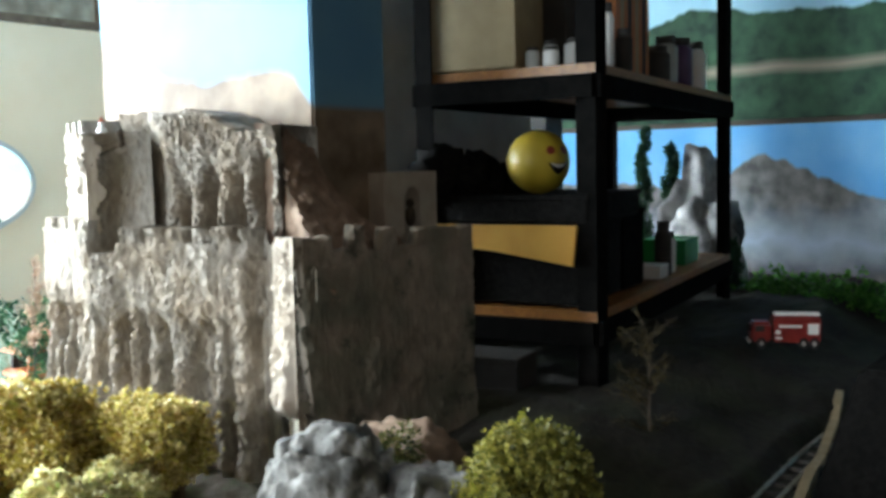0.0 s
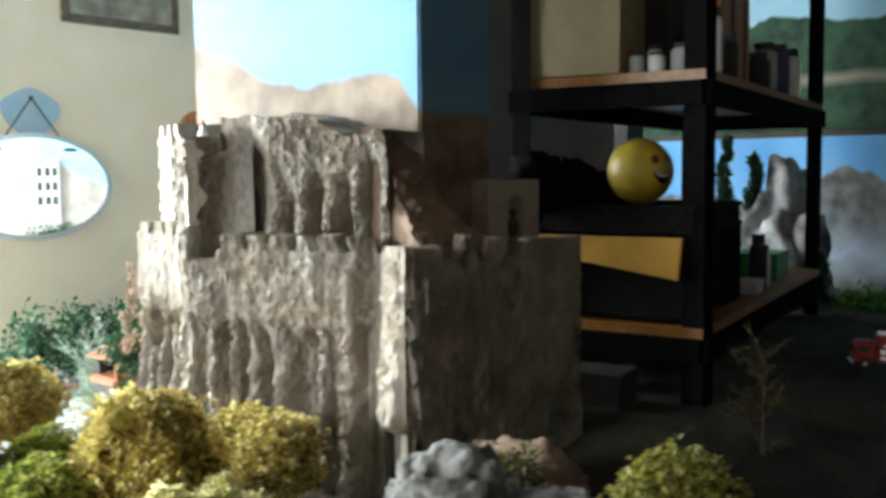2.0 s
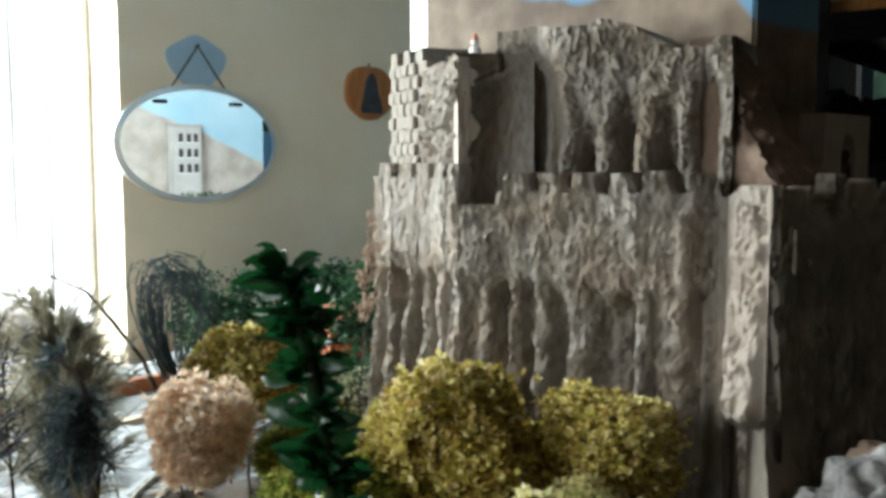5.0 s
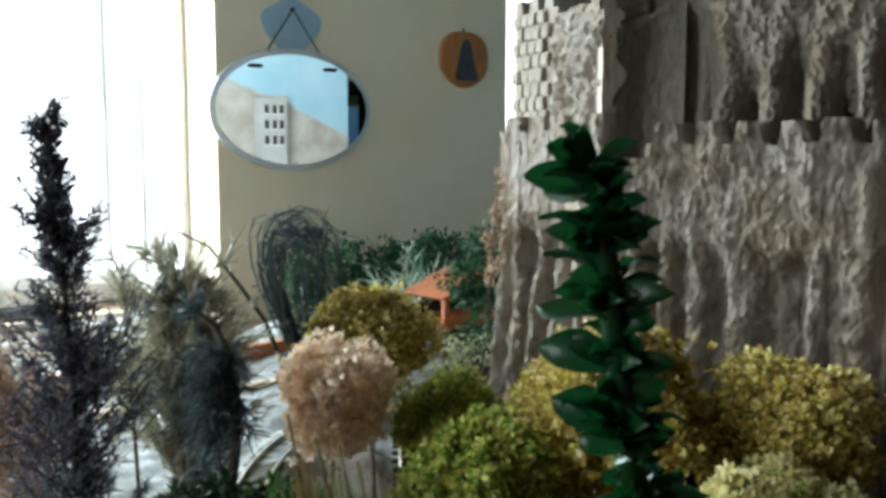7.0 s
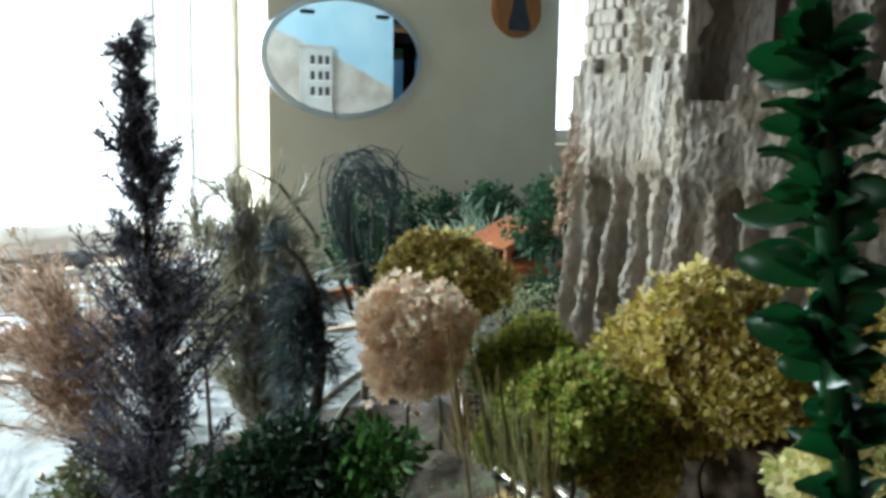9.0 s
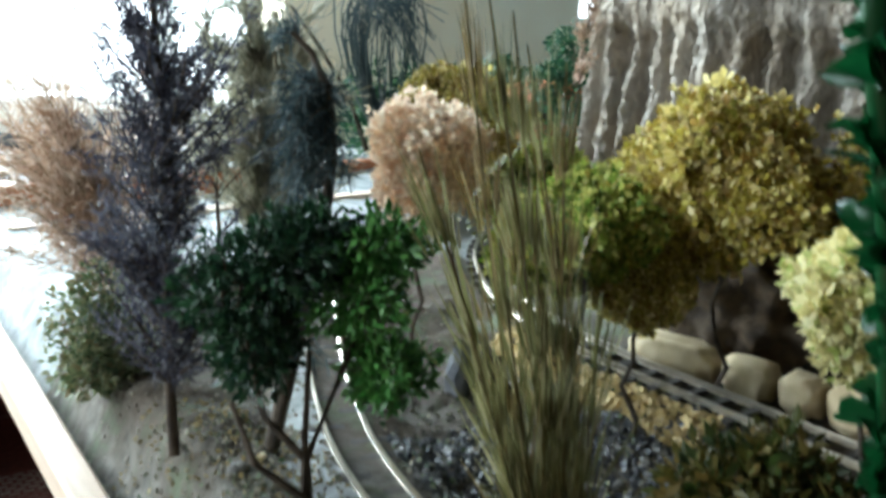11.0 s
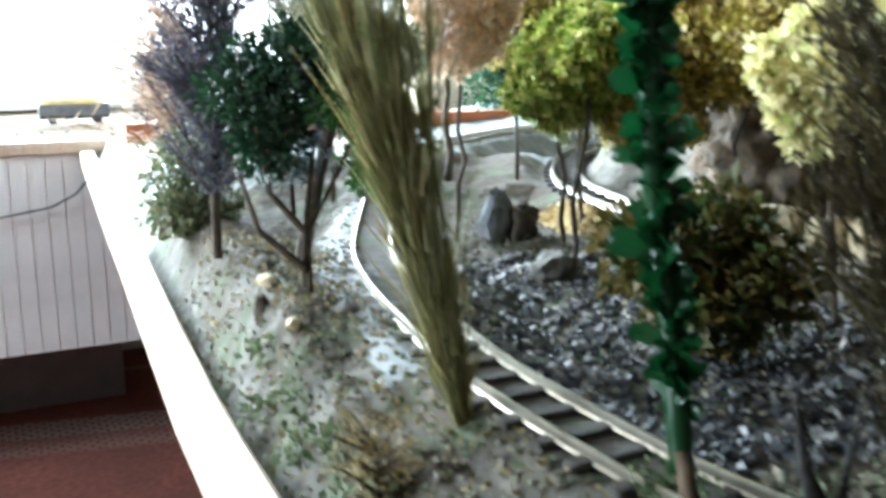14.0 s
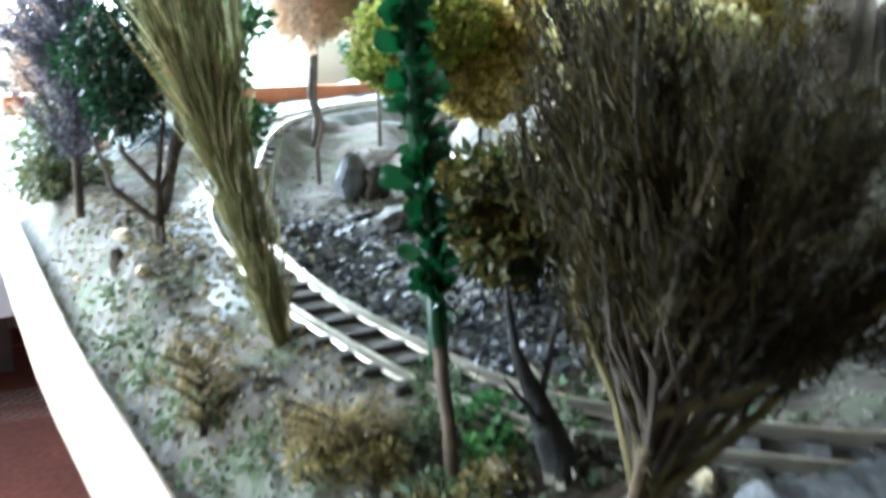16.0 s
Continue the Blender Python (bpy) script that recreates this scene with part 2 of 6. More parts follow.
# ---- building blocks ----
def mesh_ob(name, V, F, material, parent=None, label="", smooth=False):
    me = bpy.data.meshes.new(name)
    me.from_pydata([tuple(map(float, v)) for v in V], [], [tuple(map(int, f)) for f in F])
    me.materials.append(material)
    if smooth:
        me.polygons.foreach_set("use_smooth", [True] * len(me.polygons))
    me.update()
    ob = new(name, me)
    if parent is not None:
        ob.parent = parent
    return tagged(ob, label) if label else ob


def thing(name, at, label, category, group="", kind=""):
    ob = new(name)
    ob.empty_display_size = 0.02
    ob.location = at
    return tagged(ob, label, category, group, kind)


def box(x0, x1, y0, y1, z0, z1, bevel=0.0):
    if bevel:
        bm = bmesh.new()
        bmesh.ops.create_cube(bm, size=1)
        for v in bm.verts:
            v.co = ((x0 + x1) / 2 + v.co.x * (x1 - x0), (y0 + y1) / 2 + v.co.y * (y1 - y0), (z0 + z1) / 2 + v.co.z * (z1 - z0))
        bmesh.ops.bevel(bm, geom=bm.edges[:], offset=bevel, segments=2, affect="EDGES")
        V = [v.co[:] for v in bm.verts]
        bm.verts.index_update()
        F = [[v.index for v in f.verts] for f in bm.faces]
        bm.free()
        return V, F
    V = [(x, y, z) for z in (z0, z1) for y in (y0, y1) for x in (x0, x1)]
    return V, [(0, 2, 3, 1), (4, 5, 7, 6), (0, 1, 5, 4), (2, 6, 7, 3), (0, 4, 6, 2), (1, 3, 7, 5)]


def join(*parts):
    V, F = [], []
    for v, f in parts:
        o = len(V)
        V += list(v)
        F += [tuple(i + o for i in q) for q in f]
    return V, F


def turned(vf, m):
    return [tuple(m @ Vector(v)) for v in vf[0]], vf[1]


def tube(path, radii, n=6):
    path = [Vector(p) for p in path]
    V, F = [], []
    for i, p in enumerate(path):
        d = (path[min(i + 1, len(path) - 1)] - path[max(i - 1, 0)]).normalized()
        a = d.cross(Vector((0.31, 0.17, 0.9)) if abs(d.z) < 0.95 else Vector((1, 0, 0))).normalized()
        b = d.cross(a)
        for k in range(n):
            w = 2 * math.pi * k / n
            V.append(p + (a * math.cos(w) + b * math.sin(w)) * radii[i])
    for i in range(len(path) - 1):
        for k in range(n):
            F.append((i * n + k, i * n + (k + 1) % n, (i + 1) * n + (k + 1) % n, (i + 1) * n + k))
    F += [tuple(reversed(range(n))), tuple((len(path) - 1) * n + k for k in range(n))]
    return V, F


def lump(r, seed, rough=0.25, sub=3, freq=2.5, boxy=1.0):
    """A weathered stone: an icosphere pushed about by noise."""
    bm = bmesh.new()
    bmesh.ops.create_icosphere(bm, subdivisions=sub, radius=1)
    V = []
    for v in bm.verts:
        k = 1 + rough * noise.noise(v.co * freq + Vector((seed * 7.1, seed * 3.3, 0))) + rough * 0.4 * noise.noise(v.co * freq * 3 + Vector((0, seed, 5)))
        V.append(tuple(math.copysign(abs(c) ** boxy, c) * h * k for c, h in zip(v.co, r)))
    bm.verts.index_update()
    F = [[v.index for v in f.verts] for f in bm.faces]
    bm.free()
    return V, F


def frames(rng, normals):
    """Two axes across each normal, turned at random."""
    n = normals / np.linalg.norm(normals, axis=1, keepdims=True)
    h = rng.normal(size=n.shape)
    a = np.cross(n, h)
    a /= np.linalg.norm(a, axis=1, keepdims=True)
    return n, a, np.cross(n, a)


def petals(rng, P, N, size, k=4, cup=0.35):
    """Florets of k rounded petals at P, facing N."""
    n, a, b = frames(rng, N)
    V, F = [], []
    s = size * rng.uniform(0.7, 1.25, len(P))[:, None]
    for j in range(k):
        w = 2 * math.pi * j / k
        d, e = a * math.cos(w) + b * math.sin(w), -a * math.sin(w) + b * math.cos(w)
        o = len(V) * 0 + j * 4 * len(P)
        V += [P, P + s * (0.6 * d - 0.42 * e + cup * 0.5 * n), P + s * (1.0 * d + cup * n), P + s * (0.6 * d + 0.42 * e + cup * 0.5 * n)]
        i = np.arange(len(P))
        F.append(np.stack([o + i, o + len(P) + i, o + 2 * len(P) + i, o + 3 * len(P) + i], 1))
    return np.concatenate(V), np.concatenate(F)


def ball_points(rng, count, r, lumps=0.12, inner=0.25, squash=1.0, gap=0.0):
    d = rng.normal(size=(count, 3))
    d /= np.linalg.norm(d, axis=1, keepdims=True)
    ph = rng.uniform(0, 6.28, 3)
    k = 1 + lumps * (np.sin(d[:, 0] * 5 + ph[0]) + np.sin(d[:, 1] * 6 + ph[1]) + np.sin(d[:, 2] * 5 + ph[2])) / 2
    k *= 1 - inner * rng.uniform(0, 1, count) ** 2
    p = d * k[:, None] * r
    p[:, 2] *= squash
    keep = np.ones(count, bool) if not gap else (np.sin(d[:, 0] * 4 + ph[1]) + np.sin(d[:, 2] * 5 + ph[0]) + np.sin(d[:, 1] * 4 + ph[2])) > -3 + gap * 3
    return p[keep], d[keep]


def leaves(rng, P, D, size, wide=0.45, curl=0.25, droop=0.0):
    """Pointed leaves growing from P along D."""
    d, a, n = frames(rng, D)
    s = size * rng.uniform(0.6, 1.3, len(P))[:, None]
    z = np.array([0, 0, 1.0])
    V = [P, P + s * (0.5 * d + wide * 0.5 * a + 0.1 * n), P + s * (d + curl * n - droop * z), P + s * (0.5 * d - wide * 0.5 * a + 0.1 * n)]
    i, c = np.arange(len(P)), len(P)
    return np.concatenate(V), np.stack([i, c + i, 2 * c + i, 3 * c + i], 1)


def strands(rng, P, D, length, width, bend=0.3, seg=4, droop=0.0):
    """Thin curved blades from P along D."""
    d, a, n = frames(rng, D)
    L = length * rng.uniform(0.6, 1.15, len(P))[:, None]
    V = []
    for k in range(seg + 1):
        u = k / seg
        c = P + L * (u * d + bend * u * u * n * rng.uniform(0.4, 1, len(P))[:, None] - np.array([0, 0, droop * u * u]))
        w = width * (1 - 0.85 * u)
        V += [c - a * w, c + a * w]
    i, c = np.arange(len(P)), len(P)
    F = [np.stack([2 * k * c + i, (2 * k + 1) * c + i, (2 * k + 3) * c + i, (2 * k + 2) * c + i], 1) for k in range(seg)]
    return np.concatenate(V), np.concatenate(F)


# ---- the lie of the land ----
def smooth01(a, b, v):
    u = min(1.0, max(0.0, (v - a) / (b - a)))
    return u * u * (3 - 2 * u)


T1 = [(0.95, -0.42), (0.75, -0.33), (0.56, -0.2), (0.45, -0.12), (0.385, -0.06), (0.345, -0.01), (0.328, 0.04), (0.321, 0.1), (0.317, 0.2), (0.324, 0.29), (0.34, 0.4), (0.366, 0.5), (0.407, 0.6), (0.445, 0.68), (0.498, 0.78), (0.553, 0.852), (0.62, 0.919), (0.695, 0.975), (0.795, 1.037), (1.0, 1.13)]
T2 = [(1.15, 1.06), (0.95, 0.99), (0.83, 0.9), (0.715, 0.73), (0.67, 0.59), (0.66, 0.49), (0.661, 0.42), (0.662, 0.27), (0.675, 0.1), (0.74, -0.1), (0.9, -0.25), (1.3, -0.27), (1.9, -0.25), (2.6, -0.3)]


def spline(pts, n):
    p = [Vector((*q, 0)) for q in pts]
    out = []
    for i in range(len(p) - 1):
        a, b, c, d = p[max(i - 1, 0)], p[i], p[i + 1], p[min(i + 2, len(p) - 1)]
        for k in range(n):
            u = k / n
            out.append(0.5 * (2 * b + (c - a) * u + (2 * a - 5 * b + 4 * c - d) * u * u + (3 * b - a - 3 * c + d) * u ** 3))
    return out + [p[-1]]


S1, S2 = spline(T1, 10), spline(T2, 10)
A1, A2 = np.array([q[:2] for q in S1]), np.array([q[:2] for q in S2])


def board_x(y):
    """Inner face of the edge board, which bows outwards at its far end."""
    return 0.199 + 0.014 * max(0.0, y) + 0.044 * max(0.0, y - 0.36)


def climb(y):
    """How far the near track has risen at y."""
    return 0.034 * smooth01(0.6, 0.88, y)


def ground_z(x, y):
    z = 0.012 * noise.noise(Vector((x * 6, y * 6, 0))) + 0.009 * noise.noise(Vector((x * 22, y * 22, 3))) + 0.0025 * noise.noise(Vector((x * 70, y * 70, 7)))
    z += 0.022 * math.exp(-((x - 0.27) / 0.05) ** 2 - ((y - 0.56) / 0.17) ** 2)
    e = smooth01(0.0, 0.05, x - board_x(y))
    z = z * e - 0.062 * (1 - e)
    z += 0.09 * smooth01(0.72, 0.86, x) * (1 - smooth01(0.7, 0.95, y)) * smooth01(-0.2, 0.1, y)
    z += 0.05 * smooth01(0.9, 1.4, x)
    z += climb(y) * (1 - smooth01(1.15, 1.35, y)) * smooth01(0.33, 0.43, x) * (1 - smooth01(0.78, 0.9, x))
    d1 = np.hypot(A1[:, 0] - x, A1[:, 1] - y).min()
    d2 = np.hypot(A2[:, 0] - x, A2[:, 1] - y).min()
    for d, h in ((d1, 0.0112 + 0.0038 * smooth01(0.22, 0.36, y) + climb(y)), (d2, 0.0195)):
        k = 1 - smooth01(0.026, 0.06, d)
        z = z * (1 - k) + h * k
    return z


def floor_at(x, y):
    return (x, y, ground_z(x, y))


# ---- the room ----
ROOM = (-2.3, 3.45, -2.6, 2.0, -0.75, 1.75)


def slab(name, b, material, label="", parent=None):
    ob = mesh_ob(name, *box(*b), material, parent)
    return tagged(ob, label, "structure", kind="structure") if parent is None else ob


slab("floor", (-2.5, 3.65, -2.8, 2.9, -0.85, -0.75), M_CARPET, "red and beige patterned carpet floor")
slab("ceiling", (-2.5, 3.65, -2.8, 2.9, 1.75, 1.85), M_DIM, "unseen ceiling, dark to cut bounced light")
slab("wall_north", (1.10, 2.07, 2.0, 2.2, -0.75, 1.75), M_CREAM, "cream painted wall with a mirror and pictures")
slab("wall_north_end", (3.0, 3.65, 2.0, 2.2, -0.75, 1.75), M_CREAM, "cream painted wall past the second window")
slab("wall_north_low", (2.07, 3.0, 2.0, 2.2, -0.75, 0.3), M_CREAM, "cream painted wall below the second window")
slab("wall_north_high", (2.07, 3.0, 2.0, 2.2, 1.5, 1.75), M_CREAM, "cream painted wall above the second window")
slab("wall_north_below_window", (-2.3, 1.10, 2.68, 2.82, -0.75, 0.05), M_WHITE, "painted wall below the window")
slab("wall_north_above_window", (-2.3, 1.10, 2.62, 2.82, 1.5, 1.75), M_CREAM, "cream painted wall above the window")
slab("wall_north_reveal", (1.10, 1.3, 2.2, 2.82, -0.75, 1.75), M_WHITE, "white painted window reveal")
slab("wall_north_corner", (-2.5, -1.35, 2.68, 2.82, 0.05, 1.5), M_CREAM, "cream painted wall beside the window")
slab("wall_east", (3.45, 3.65, -2.8, 2.0, -0.75, 1.75), M_DIM, "wall behind the painted backdrop, dark to cut bounced light")
slab("wall_south", (-2.5, 3.45, -2.8, -2.6, -0.75, 1.75), M_DIM, "unseen south wall, dark to cut bounced light")
# Unseen west wall, its opening added to let in side light and sun.
slab("wall_west_low", (-2.5, -2.3, -2.6, 2.82, -0.75, 0.1), M_DIM, "unseen dark wall below an added side opening")
slab("wall_west_high", (-2.5, -2.3, -2.6, 2.82, 1.4, 1.75), M_DIM, "unseen dark wall above an added side opening")
slab("wall_west_end", (-2.5, -2.3, 1.67, 2.82, 0.1, 1.4), M_DIM, "unseen dark wall beside an added side opening")
slab("wall_west_start", (-2.5, -2.3, -2.6, 0.63, 0.1, 1.4), M_DIM, "unseen dark wall beside an added side opening")


def window():
    w = thing("window_1", (0, 2.66, 0.09), "white painted window with a deep sill, bright daylight outside", "window", kind="structure")
    mesh_ob("window_sill", *box(-1.35, 1.10, -0.13, 0.06, -0.04, 0.0, 0.006), M_WHITE, w)
    mesh_ob("window_apron", *box(-1.35, 1.10, -0.06, 0.02, -0.10, -0.042, 0.004), M_WHITE, w)
    for x0, x1 in ((1.05, 1.098), (0.46, 0.50), (-0.30, -0.24), (-1.35, -1.29)):
        fr = mesh_ob("window_frame", *box(x0, x1, 0.04, 0.10, 0.0, 1.41, 0.004), M_WHITE, w)
    mesh_ob("window_frame", *box(-1.29, 1.0, 0.045, 0.095, 0.0, 0.05, 0.004), M_WHITE, w)
    mesh_ob("window_frame", *box(-1.29, 1.0, 0.045, 0.095, 1.36, 1.41, 0.004), M_WHITE, w)

    for y0, y1, dx in ((-0.225, -0.20, 0.014), (-0.50, -0.465, 0.02)):
        mesh_ob("reveal_trim", *box(1.10 - dx, 1.098, y0, y1, -0.02, 1.41, 0.003), M_WHITE, w)


window()
w2 = thing("window_2", (2.535, 2.15, 0.3), "white painted second window behind the castle", "window", kind="structure")
for bx in ((-0.465, -0.425, -0.03, 0.03, 0, 1.2), (0.425, 0.465, -0.03, 0.03, 0, 1.2), (-0.425, 0.425, -0.025, 0.025, 0, 0.04), (-0.425, 0.425, -0.025, 0.025, 1.16, 1.2)):
    mesh_ob("window_frame", *box(*bx, 0.004), M_WHITE, w2)
M_SKYGLOW = bpy.data.materials.new("bright_overcast_distance")
M_SKYGLOW.use_nodes = True
glow = M_SKYGLOW.node_tree.nodes["Principled BSDF"]
glow.inputs["Base Color"].default_value = (0.8, 0.85, 0.9, 1)
glow.inputs["Emission Color"].default_value, glow.inputs["Emission Strength"].default_value = (0.93, 0.97, 1.0, 1), 3.5
for bx in ((-8, 8, 7.0, 7.1, -3, 6),):
    tagged(mesh_ob("backdrop_outside", *box(*bx), M_SKYGLOW), "white overcast sky outside the windows", "backdrop", kind="structure")

# ---- layout: ground and edge board ----
def terrain():
    xs = np.concatenate([np.arange(0.14, 0.9, 0.009), np.arange(0.9, 3.46, 0.04)])
    ys = np.concatenate([np.arange(-1.6, -0.3, 0.05), np.arange(-0.3, 1.1, 0.009), np.arange(1.1, 1.87, 0.03)])
    V, F = [], []
    for y in ys:
        for k, x in enumerate(xs):
            x = max(x, board_x(y) + 0.001 * k)
            V.append((x, y, ground_z(x, y)))
    nx = len(xs)
    for j in range(len(ys) - 1):
        for i in range(nx - 1):
            F.append((j * nx + i, j * nx + i + 1, (j + 1) * nx + i + 1, (j + 1) * nx + i))
    ob = mesh_ob("ground", V, F, M_EARTH, None, "", True)
    ob.data.materials.append(M_SHADEGROUND)
    ob.data.materials.append(M_PALEGROUND)
    for poly in ob.data.polygons:
        c = poly.center
        # Ground right of the castle takes the darker tone that stands for shade.
        if c.x > 0.93 + 0.04 * noise.noise(Vector((c.y * 9, 0, 0))) and c.y < 0.75:
            poly.material_index = 1
        elif c.y > 0.9 + 0.05 * noise.noise(Vector((c.x * 12, 0, 2))) and c.x < 1.3:
            poly.material_index = 2
        elif 0.24 < c.y < 0.7 and 0.022 < float(np.interp(c.y, A1[60:150, 1], A1[60:150, 0])) - c.x < 0.045 + 0.03 * noise.noise(Vector((c.x * 20, c.y * 14, 5))):
            poly.material_index = 2
    tagged(ob, "sandy model landscape with moss and rubble", "ground", kind="structure")


terrain()


def edge_board():
    V, F = [], []
    ys = [-1.6 + 0.1 * k for k in range(36)]
    for y in ys:
        y = min(y, 1.86)
        x = board_x(y)
        for dx, z in ((-0.028, -0.071), (-0.028, -0.045), (-0.025, -0.041), (-0.003, -0.041), (0, -0.044), (0, -0.071)):
            V.append((x + dx, y, z + 0.001 * math.sin(y * 9)))
    for i in range(len(ys) - 1):
        for k in range(6):
            F.append((i * 6 + k, (i + 1) * 6 + k, (i + 1) * 6 + (k + 1) % 6, i * 6 + (k + 1) % 6))
    F += [tuple(range(6)), tuple(reversed(range((len(ys) - 1) * 6, len(ys) * 6)))]
    tagged(mesh_ob("edge_board", V, F, M_PINE), "pale pine board along the edge of the layout", "board")


edge_board()
slab("table_front_back", (-1.9, 0.37, 1.885, 1.90, -0.47, -0.045), M_WHITE, "white panel below the window table")
slab("table_plinth", (-1.9, 0.37, 2.3, 2.34, -0.75, -0.4), M_PLINTH, "dark grey plinth below the table")
slab("window_table", (-1.9, 1.09, 1.86, 2.66, -0.045, -0.02), M_PINE, "pine table top below the window")


# ---- tracks ----
TIE_STEP = 0.026


def track(name, pts, z, first, last, label, rise=None):
    root = thing(name, (0, 0, 0), label, "railway track")
    g = 0.0165
    up = [z + (rise(p.y) if rise else 0.0) for p in pts]
    for s in (-1, 1):
        V, F = [], []
        for i in range(first, last):
            d = (pts[min(i + 1, len(pts) - 1)] - pts[max(i - 1, 0)]).normalized()
            nrm = Vector((-d.y, d.x, 0))
            p = pts[i] + nrm * g * s
            for w, h in ((-0.0025, 0), (-0.0008, 0.0012), (-0.0008, 0.004), (-0.0014, 0.0046), (-0.0012, 0.006), (0.0012, 0.006), (0.0014, 0.0046), (0.0008, 0.004), (0.0008, 0.0012), (0.0025, 0)):
                V.append((*(p + nrm * w)[:2], up[i] + h))
        n = 10
        for i in range(last - first - 1):
            for k in range(n):
                F.append((i * n + k, (i + 1) * n + k, (i + 1) * n + (k + 1) % n, i * n + (k + 1) % n))
        mesh_ob("rail", V, F, M_RAIL, root)
    tv, tf = box(-0.0048, 0.0048, -0.028, 0.028, -0.005, 0.001, 0.0008)
    tie = bpy.data.meshes.new("sleeper")
    tie.from_pydata(tv, [], tf)
    tie.materials.append(M_TIE)
    run = 0.0
    for i in range(first, last - 1):
        run += (pts[i + 1] - pts[i]).length
        if run >= (0.0155 if name == "yard_track" else TIE_STEP):
            run = 0.0
            d = pts[i + 1] - pts[i]
            o = new("sleeper", tie)
            o.parent = root
            o.location, o.rotation_euler = (pts[i].x, pts[i].y, up[i]), (random.uniform(-0.03, 0.03), -math.atan2(up[i + 1] - up[i], d.length), math.atan2(d.y, d.x))


S1F, S2F = spline(T1, 26), spline(T2, 26)
track("railway_track", S1F, 0.014, 0, len(S1F), "curved nickel railway track on dark sleepers in the sand", climb)
track("railway_track", S2F, 0.024, 0, 26 * 12, "curved nickel railway track on dark sleepers beside the castle")


# ---- the castle ----
def relief(pa, pb, z0, top, disp, nx, nz, thick):
    """A standing slab from pa to pb whose outer face is pushed out by disp(u, z)."""
    pa, pb = Vector((*pa, 0)), Vector((*pb, 0))
    d = pb - pa
    L = d.length
    d.normalize()
    out = Vector((d.y, -d.x, 0))
    V, F = [], []
    for i in range(nx + 1):
        u = L * i / nx
        for k in range(nz + 1):
            z = z0 + (top(u) - z0) * k / nz
            V.append(pa + d * u + out * disp(u, z) + Vector((0, 0, z)))
        V.append(pa + d * u - out * thick + Vector((0, 0, top(u))))
        V.append(pa + d * u - out * thick + Vector((0, 0, z0)))
    m = nz + 3
    for i in range(nx):
        for k in range(m):
            F.append((i * m + k, (i + 1) * m + k, (i + 1) * m + (k + 1) % m, i * m + (k + 1) % m))
    F += [tuple(reversed(range(m))), tuple(range(nx * m, nx * m + m))]
    return [v[:] for v in V], F


def plaster(u, z, s, amp=0.009):
    n = noise.noise(Vector((u * 24, z * 22, s))) + 0.8 * noise.noise(Vector((u * 58, z * 50, s + 4)))
    return amp * (n + 0.9 * abs(noise.noise(Vector((u * 105, z * 90, s + 9)))) + 0.4 * noise.noise(Vector((u * 210, z * 190, s + 2))))


def flutes(u, z, zt, s, amp=0.024, period=0.043, drip=0.016, fade=0.025):
    """Deep ragged vertical grooves below a scalloped ledge."""
    q = (u + 0.010 * noise.noise(Vector((u * 14, 1, s))) + 0.004 * noise.noise(Vector((u * 30, z * 14, s)))) / period
    f = q - math.floor(q)
    w = math.exp(-abs((f - 0.5) / 0.24) ** 2.6)
    e = zt + drip * noise.noise(Vector((math.floor(q) * 5.3, 0, s))) + 0.012 * noise.noise(Vector((u * 70, 3, s)))
    k = smooth01(0.0, fade * (1 + 0.6 * noise.noise(Vector((math.floor(q) * 2.3, 7, s)))), e - z) * (1 - 0.55 * smooth01(0.14, 0.28, e - z))
    deep = 0.95 + 0.6 * noise.noise(Vector((math.floor(q) * 3.7, 2, s)))
    return amp * k * (0.25 - w * deep) + 0.25 * amp * k * noise.noise(Vector((u * 70, z * 16, s + 3)))


